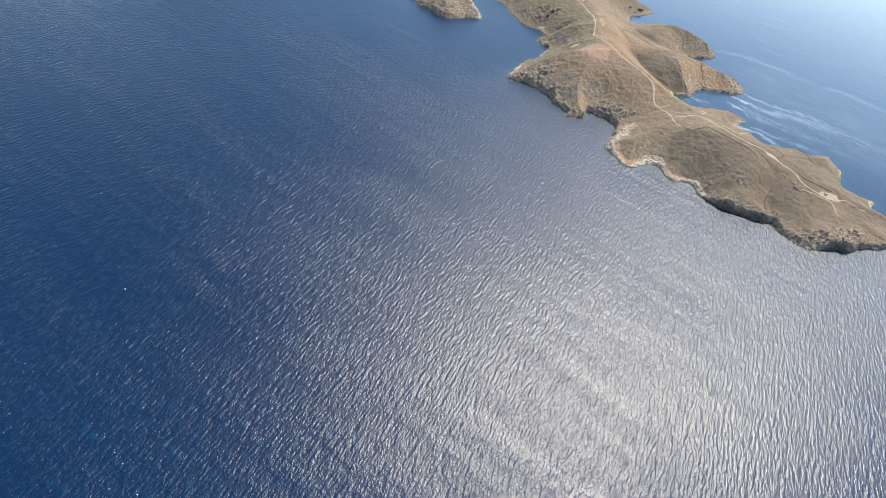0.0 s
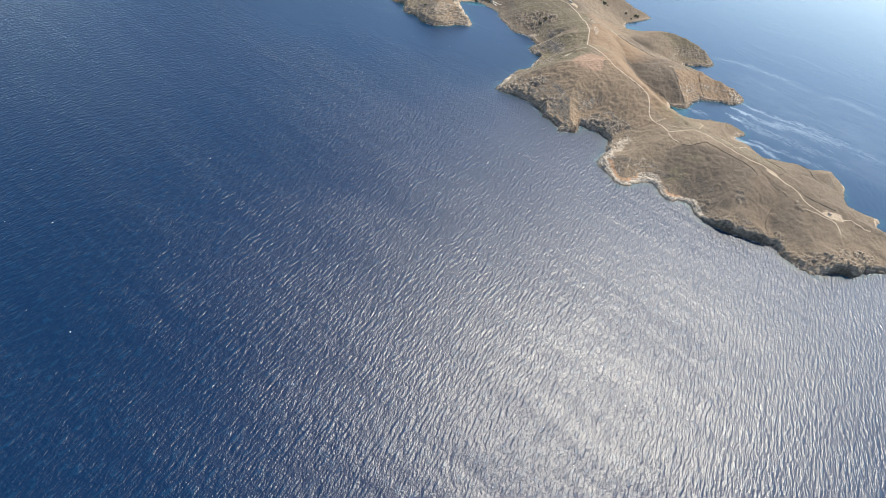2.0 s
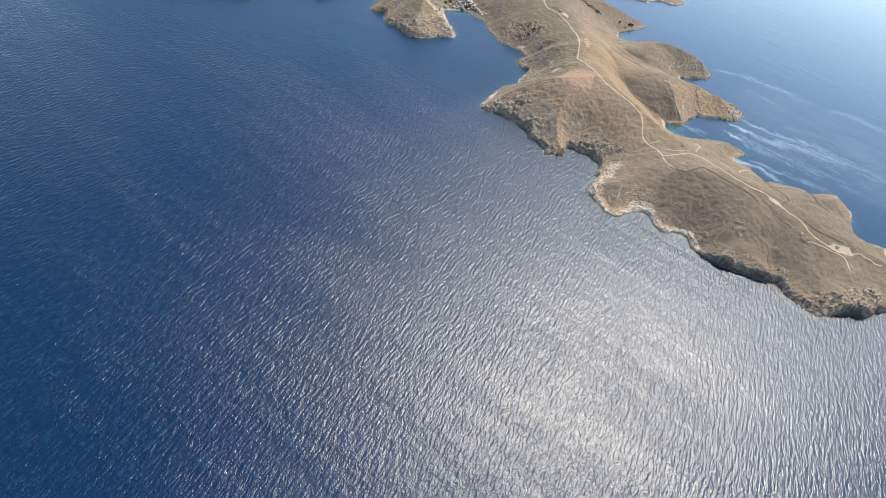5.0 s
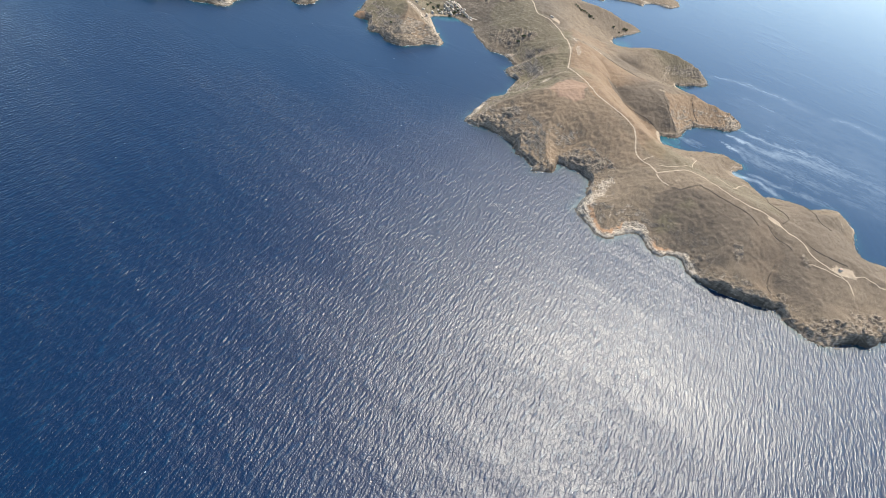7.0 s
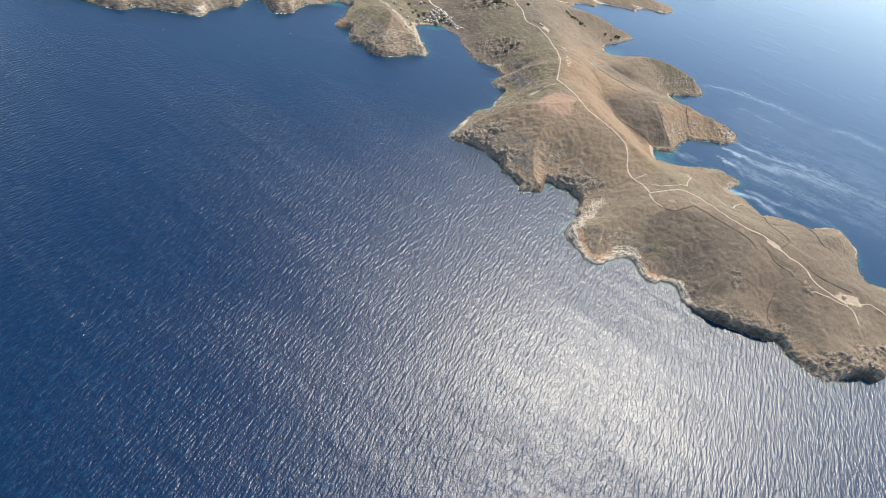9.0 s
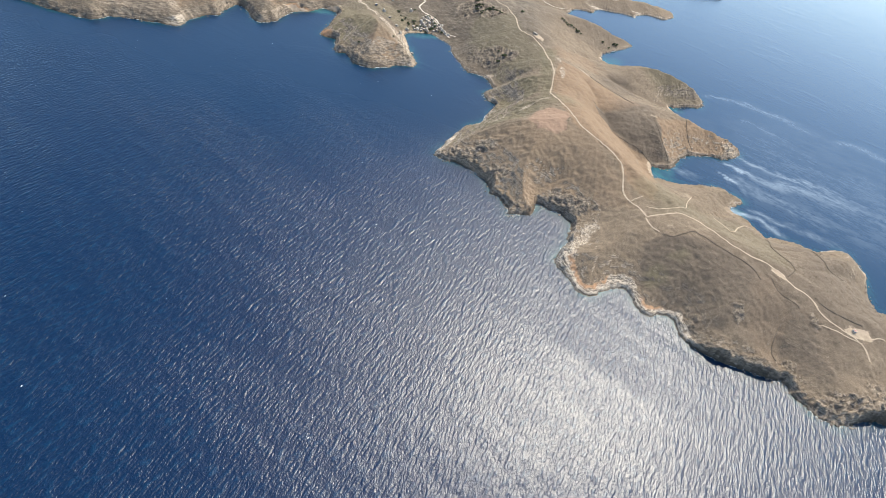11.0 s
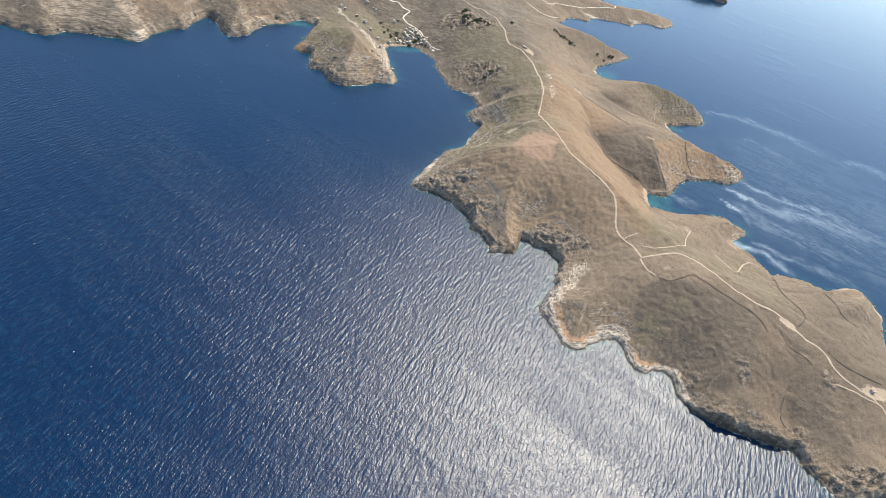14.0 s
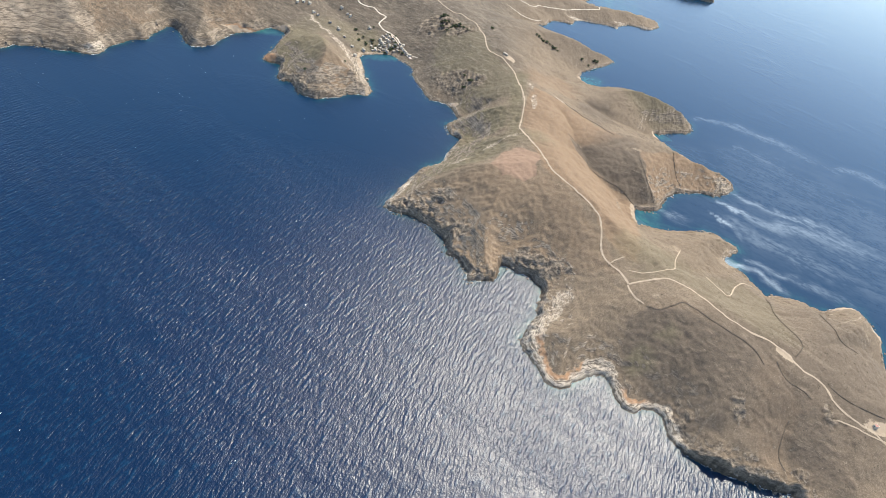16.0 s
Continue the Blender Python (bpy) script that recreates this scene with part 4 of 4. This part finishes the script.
def lumps(name, places, sizes, flat, base_v, base_f, material, uneven, label, category, dice):
    """Many uneven lumps in one mesh."""
    n, k = len(places), len(base_v)
    v = base_v[None] * (1 + uneven * dice.uniform(-1, 1, (n, k, 1)))
    turn = dice.uniform(0, 2 * np.pi, n)
    stretch = dice.uniform(0.7, 1.35, (n, 2))
    x, y = v[..., 0] * stretch[:, :1], v[..., 1] * stretch[:, 1:]
    c, s = np.cos(turn)[:, None], np.sin(turn)[:, None]
    v = np.stack([x * c - y * s, x * s + y * c, v[..., 2] * flat], -1) * sizes[:, None, None] + places[:, None]
    f = base_f[None] + (np.arange(n) * k)[:, None, None]
    me = sheet(name, v.reshape(-1, 3), f.reshape(-1, 3), material, False)
    return tagged(new(name, me), label, category, kind="stuff")


dice = np.random.default_rng(11)
# boulders along the foot of the cliffs and on the crags
px, py = dice.uniform(-720, 900, 300000), dice.uniform(815, 2150, 300000)
far_in = inland_at(px, py)
craggy = lz[np.clip(np.searchsorted(gy, py), 0, len(gy) - 1), np.clip(np.searchsorted(gx, px), 0, len(gx) - 1)]
rocky = outcrops[np.clip(np.searchsorted(gy, py), 0, len(gy) - 1), np.clip(np.searchsorted(gx, px), 0, len(gx) - 1)]
pick = (far_in > -4.5) & (far_in < 90) & (dice.uniform(0, 1, px.size) < np.where(far_in < 7, 0.18, 0.16 * (rocky > 0.35) * (px > -400)))
pick &= pale[np.clip(np.searchsorted(gy, py), 0, len(gy) - 1), np.clip(np.searchsorted(gx, px), 0, len(gx) - 1)] < 0.35
pick &= (beaches[np.clip(np.searchsorted(gy, py), 0, len(gy) - 1), np.clip(np.searchsorted(gx, px), 0, len(gx) - 1)] < 0.2)
bx, by = px[pick][:11000], py[pick][:11000]
size = np.minimum(2.0, np.exp(dice.normal(0.15, 0.45, bx.size))) * np.where(inland_at(bx, by) < 5, 1.0, 0.75)
lumps("boulders", np.column_stack([bx, by, np.maximum(ground_height(bx, by), -0.6) + 0.2 * size]), size, 0.75, BALL_V, BALL_F, BOULDER, 0.28,
      "grey and brown boulders strewn along the foot of the sea cliffs", "boulders", dice)

# shrubs on the slopes, thicker in the hollows
px, py = dice.uniform(-300, 960, 240000), dice.uniform(830, 1900, 240000)
thick = 0.35 + 0.8 * rough(px, py, 55, 3, 14)
pick = (inland_at(px, py) > 9) & (dice.uniform(0, 1, px.size) < 0.3 * np.clip(thick, 0.12, 1))
col, row = np.clip(np.searchsorted(gx, px), 0, len(gx) - 1), np.clip(np.searchsorted(gy, py), 0, len(gy) - 1)
pick &= (rust[row, col] < 0.45) & (tilled[row, col] < 0.2) & (bare[row, col] < 0.3) & (beaches[row, col] < 0.2) & (scree[row, col] < 0.4)
bx, by = px[pick][:24000], py[pick][:24000]
size = np.exp(dice.normal(-0.65, 0.33, bx.size))
lumps("shrubs", np.column_stack([bx, by, ground_height(bx, by) + 0.15 * size]), size, 0.6, EIGHT_V, EIGHT_F, SHRUB, 0.3,
      "low dry cushion shrubs dotted over the brown slopes", "shrubs", dice)

# white caps on the open sea
wx_, wy_ = dice.uniform(-1050, 450, 2200), dice.uniform(150, 1900, 2200)
pick = (from_shore(wx_, wy_)[0] < -60) & (rough(wx_, wy_, 160, 2, 19) > -0.05)
wx_, wy_ = wx_[pick][:460], wy_[pick][:460]
flecks_v, flecks_f = [], []
for x, y in zip(wx_, wy_):
    n, big = 9, np.exp(dice.normal(-1.0, 0.4))
    turn = radians(90 - CREST) + dice.normal(0, 0.3)
    ring = np.arange(n) * 2 * np.pi / n
    r = dice.uniform(0.45, 1.25, n) * big
    u, v = 1.5 * r * np.cos(ring), 0.6 * r * np.sin(ring)
    flecks_f.append([(len(flecks_v), len(flecks_v) + 1 + k, len(flecks_v) + 1 + (k + 1) % n) for k in range(n)])
    flecks_v += [(x, y, 0.75)] + [(x + a * math.cos(turn) - b * math.sin(turn), y + a * math.sin(turn) + b * math.cos(turn), 0.45) for a, b in zip(u, v)]
tagged(new("whitecaps", sheet("whitecaps", flecks_v, np.concatenate(flecks_f), CAP)), "small white caps breaking on the dark blue sea", "whitecaps", kind="stuff")

# surf along the weather shore
shore_line = np.vstack([SHORE[:-9], SHORE[-10:-9]])
gaps = np.diff(shore_line, axis=0)
many = np.maximum(1, (np.linalg.norm(gaps, axis=1) / 2.0).astype(int))
line = np.concatenate([a + d * (np.arange(k) / k)[:, None] for a, d, k in zip(shore_line, gaps, many)])
side = np.gradient(line, axis=0)
side = np.stack([side[:, 1], -side[:, 0]], -1) / np.maximum(np.linalg.norm(side, axis=1), 1e-6)[:, None]
probe = np.arange(-9, 9.1, 0.75)
reach = np.stack([ground_height(*(line - side * o).T) for o in probe], 1)
first = np.argmax(reach > 0.12, axis=1)
edge = line - side * probe[first][:, None]
wide = np.clip(0.3 + 1.0 * rough(edge[:, 0], edge[:, 1], 22, 3, 27), 0, 1.3)
wide *= np.where((edge[:, 0] > 275) & (edge[:, 0] < 470) & (edge[:, 1] < 1040), 0.35, 1.0)
wide *= np.where((edge[:, 0] > 440) & (edge[:, 1] > 1000), 0.6, 1.0)
tape = np.stack([np.column_stack([edge - side * 0.8, np.full(len(edge), 0.34)]), np.column_stack([edge + side * wide[:, None], np.full(len(edge), 0.16)])], 1)
quads = grid_faces(2, len(edge))
ok = (wide[:-1] > 0.15) & (wide[1:] > 0.15) & (np.linalg.norm(np.diff(edge, axis=0), axis=1) < 7)
tagged(new("surf", sheet("surf", tape.reshape(-1, 3), quads[ok], FOAM)), "thin white line of surf where the waves meet the rocks", "surf", kind="stuff")


# ---- the village ----
def part(name, bm, material, parent, label=""):
    me = bpy.data.meshes.new(name)
    bm.to_mesh(me)
    bm.free()
    me.materials.append(material)
    ob = new(name, me)
    ob.parent = parent
    return tagged(ob, label)


def block(x0, x1, y0, y1, z0, z1, bevel=0.0):
    bm = bmesh.new()
    bmesh.ops.create_cube(bm, size=1.0)
    for v in bm.verts:
        v.co = ((x0 + x1) / 2 + v.co.x * (x1 - x0), (y0 + y1) / 2 + v.co.y * (y1 - y0), (z0 + z1) / 2 + v.co.z * (z1 - z0))
    if bevel:
        bmesh.ops.bevel(bm, geom=bm.edges[:], offset=bevel, segments=1, affect="EDGES")
    return bm


def merged(*bms):
    """Several blocks as one mesh."""
    out = bms[0]
    for bm in bms[1:]:
        me = bpy.data.meshes.new("join")
        bm.to_mesh(me)
        bm.free()
        out.from_mesh(me)
        bpy.data.meshes.remove(me)
    return out


def house(w, d, h, walls, label, upper=False, cover=None, group="houses of the village"):
    """A flat-roofed island house, its base at the origin, with a parapet, a door and shuttered windows."""
    top = new("house")
    tagged(top, label, "house", group)
    part("wall", block(-w / 2, w / 2, -d / 2, d / 2, -3.0, h, 0.08), walls, top)
    part("roof", block(-w / 2 + 0.3, w / 2 - 0.3, -d / 2 + 0.3, d / 2 - 0.3, h, h + 0.12), cover or ROOF, top, "red tiled roof" if cover else "pale screed roof")
    part("parapet", merged(block(-w / 2, w / 2, -d / 2, -d / 2 + 0.28, h + 0.004, h + 0.45), block(-w / 2, w / 2, d / 2 - 0.28, d / 2, h + 0.004, h + 0.45),
                           block(-w / 2, -w / 2 + 0.28, -d / 2 + 0.28, d / 2 - 0.28, h + 0.004, h + 0.45),
                           block(w / 2 - 0.28, w / 2, -d / 2 + 0.28, d / 2 - 0.28, h + 0.004, h + 0.45)), walls, top)
    part("chimney", block(w / 4, w / 4 + 0.6, d / 4, d / 4 + 0.6, h + 0.124, h + 1.1, 0.06), walls, top)
    if upper:
        part("upper_room", block(-w / 2 + 0.31, 0.3, -d / 4, d / 2 - 0.31, h + 0.124, h + 2.9, 0.08), walls, top)
    door = part("door", block(-0.5, 0.5, -d / 2 - 0.05, -d / 2 + 0.05, 0.02, 2.1), TIMBER, top, "blue painted door")
    part("door_handle", block(0.32, 0.4, -d / 2 - 0.12, -d / 2 - 0.052, 1.0, 1.08), PANE, door)
    for x, y, across in ((-w / 3, -d / 2, True), (w / 3, -d / 2, True), (w / 2, 0, False), (-w / 2, 0, False)):
        if across:
            window = part("window", block(x - 0.55, x + 0.55, y - 0.05, y + 0.05, 0.95, 2.15), TIMBER, top, "blue window frame")
            part("pane", block(x - 0.42, x + 0.42, y - 0.08, y - 0.052, 1.08, 2.02), PANE, window)
        else:
            out = math.copysign(1, x)
            window = part("window", block(x - 0.05, x + 0.05, y - 0.55, y + 0.55, 0.95, 2.15), TIMBER, top, "blue window frame")
            part("pane", block(min(x + out * 0.052, x + out * 0.08), max(x + out * 0.052, x + out * 0.08), y - 0.42, y + 0.42, 1.08, 2.02), PANE, window)
    return top


KINDS = [house(6.4, 4.6, 3.0, LIME, "whitewashed flat-roofed village house with blue door"),
         house(8.0, 4.8, 3.0, LIME, "whitewashed house with an upper room on its flat roof", True),
         house(4.6, 3.6, 2.6, LIME, "small whitewashed flat-roofed cottage"),
         house(6.5, 4.5, 2.8, STONEWASH, "unpainted stone-coloured flat-roofed house")]
HOMES = [
    (-197, 1908), (-188, 1903), (-216, 1925), (-128, 1858), (-255, 1850), (-220, 1833), (-193, 1812), (-116, 1747), (-124, 1698),
    (-78, 1625), (-143, 1746), (-169, 1777), (-312, 1870), (-300, 1880), (-286, 1884), (-267, 1856), (-84, 1823), (-70, 1813),
    (-87, 1807), (-92, 1768), (-83, 1768), (-76, 1777), (-67, 1773), (-98, 1762), (-53, 1807), (-42, 1811), (-45, 1795), (-51, 1779),
    (-28, 1786), (-20, 1775), (-107, 1786), (-83, 1838), (-76, 1795), (-62, 1788), (-36, 1797), (-88, 1792), (-74, 1828)]
HOMES += [
    (-66, 1799), (-79, 1808), (-84, 1782), (-60, 1818), (-95, 1780), (-57, 1798), (-77, 1818), (-92, 1816), (-70, 1785), (-64, 1826),
    (-100, 1774), (-43, 1784), (-11, 1768), (-90, 1831), (-80, 1800), (-34, 1806)]
pick_home = random.Random(5)
first_of = [True] * len(KINDS)
for k, (x, y) in enumerate(HOMES):
    which = pick_home.choice((0, 0, 1, 1, 2, 3, 3, 3))
    m = pose(x, y, float(ground_height(x, y)[0]) + 0.6, 0, 0, pick_home.uniform(-60, 60) + 20)
    if first_of[which]:
        KINDS[which].matrix_basis, first_of[which] = m, False
    else:
        copy_thing(KINDS[which], m)
for kind, unused in zip(KINDS, first_of):
    if unused:
        for ob in (*kind.children_recursive, kind):
            bpy.data.objects.remove(ob)

# the long house where the ridge road bends
byre = house(13.0, 5.0, 2.8, STONEWASH, "long low stone-coloured house beside the ridge road", False, None, "")
byre.matrix_basis = pose(204, 1752, float(ground_height(204, 1752)[0]) + 0.6, 0, 0, -48)
# the hut on its levelled pad beside the road
hut = house(5.4, 4.2, 2.5, LIME, "pale hut with a flat red roof on a levelled pad", False, RED_ROOF, "")
hut.matrix_basis = pose(708, 966, float(ground_height(708, 966)[0]) + 0.7, 0, 0, 18)


# ---- trees ----
def tree(tall, seed):
    """A squat evergreen: a tapered trunk with limbs and a ragged crown of small leaf clumps."""
    toss = random.Random(seed)
    top = new("tree")
    tagged(top, "dark green squat tree leaning on the dry slope", "tree", "trees on the slopes")
    bm = bmesh.new()
    bmesh.ops.create_cone(bm, cap_ends=True, segments=7, radius1=0.32, radius2=0.16, depth=tall * 0.5, matrix=pose(0, 0, tall * 0.2, 4, 3, 0))
    for k in range(4):
        a = k * 90 + toss.uniform(-20, 20)
        bmesh.ops.create_cone(bm, cap_ends=True, segments=5, radius1=0.13, radius2=0.05, depth=tall * 0.42,
                              matrix=pose(0, 0, tall * 0.42, 0, 0, a) @ pose(0.12 * tall, 0, tall * 0.12, 0, 42, 0))
    part("trunk", bm, BARK, top)
    roll = np.random.default_rng(seed)
    n = 260
    u = roll.normal(0, 1, (n, 3))
    u /= np.linalg.norm(u, axis=1)[:, None]
    r = roll.uniform(0.35, 1.0, n) ** 0.5 * (1 + 0.35 * roll.uniform(-1, 1, n))
    places = u * r[:, None] * (tall * 0.52, tall * 0.52, tall * 0.34) + (0, 0, tall * 0.68)
    v = EIGHT_V[None] * roll.uniform(0.5, 1.4, (n, 6, 1)) * roll.uniform(0.22, 0.5, (n, 1, 1)) * tall / 4.5 + places[:, None]
    f = EIGHT_F[None] + (np.arange(n) * 6)[:, None, None]
    crown = new("crown", sheet("crown", v.reshape(-1, 3), f.reshape(-1, 3), LEAF, False))
    crown.parent = top
    return top


GROVE = [
    (52, 1916), (41, 1920), (45, 1927), (36, 1910), (57, 1884), (50, 1887), (40, 1879), (81, 1866), (90, 1865), (58, 1846), (97,
    1856), (112, 1842), (135, 1648), (140, 1644), (124, 1660), (450, 1987), (463, 1997), (69, 1862), (77, 1873), (86, 1871), (62,
    1851), (66, 1857), (73, 1867), (106, 1848), (-61, 1782), (-88, 1791), (-79, 1844), (-58, 1790), (-53, 1799), (-108, 1811), (-124,
    1799), (42, 1918), (46, 1924), (38, 1914), (49, 1883), (54, 1879)]
GROVE += [
    (43, 1886), (47, 1860), (42, 1864), (454, 1994), (459, 1990), (-124, 1608), (-192, 1557), (165, 1894), (126, 1633), (130, 1628),
    (414, 1965), (436, 1964), (-63, 1791), (-54, 1811), (-98, 1794), (-108, 1800), (-120, 1790), (-113, 1812), (-77, 1797), (-59,
    1787), (-45, 1796), (-70, 1768), (-100, 1771), (-90, 1793), (-38, 1780), (-30, 1775), (-60, 1840), (-75, 1842), (-140, 1800),
    (-150, 1830), (-135, 1822), (-160, 1850), (-120, 1865), (282, 1965), (289, 1961), (296, 1958), (303, 1955), (311, 1952), (319, 1948),
    (327, 1944), (335, 1941), (342, 1938), (300, 1950), (329, 1936)]
kinds = [tree(4.2, 1), tree(5.0, 2), tree(3.0, 3)]
for k, (x, y) in enumerate(GROVE):
    m = pose(x, y, float(ground_height(x, y)[0]) - 0.2, 0, 0, 77 * k) @ Matrix.Diagonal((1 + 0.13 * (k % 5), 1.1 + 0.11 * (k % 4), 1.0, 1.0))
    if k < 3:
        kinds[k].matrix_basis = m
    else:
        copy_thing(kinds[k % 3], m)
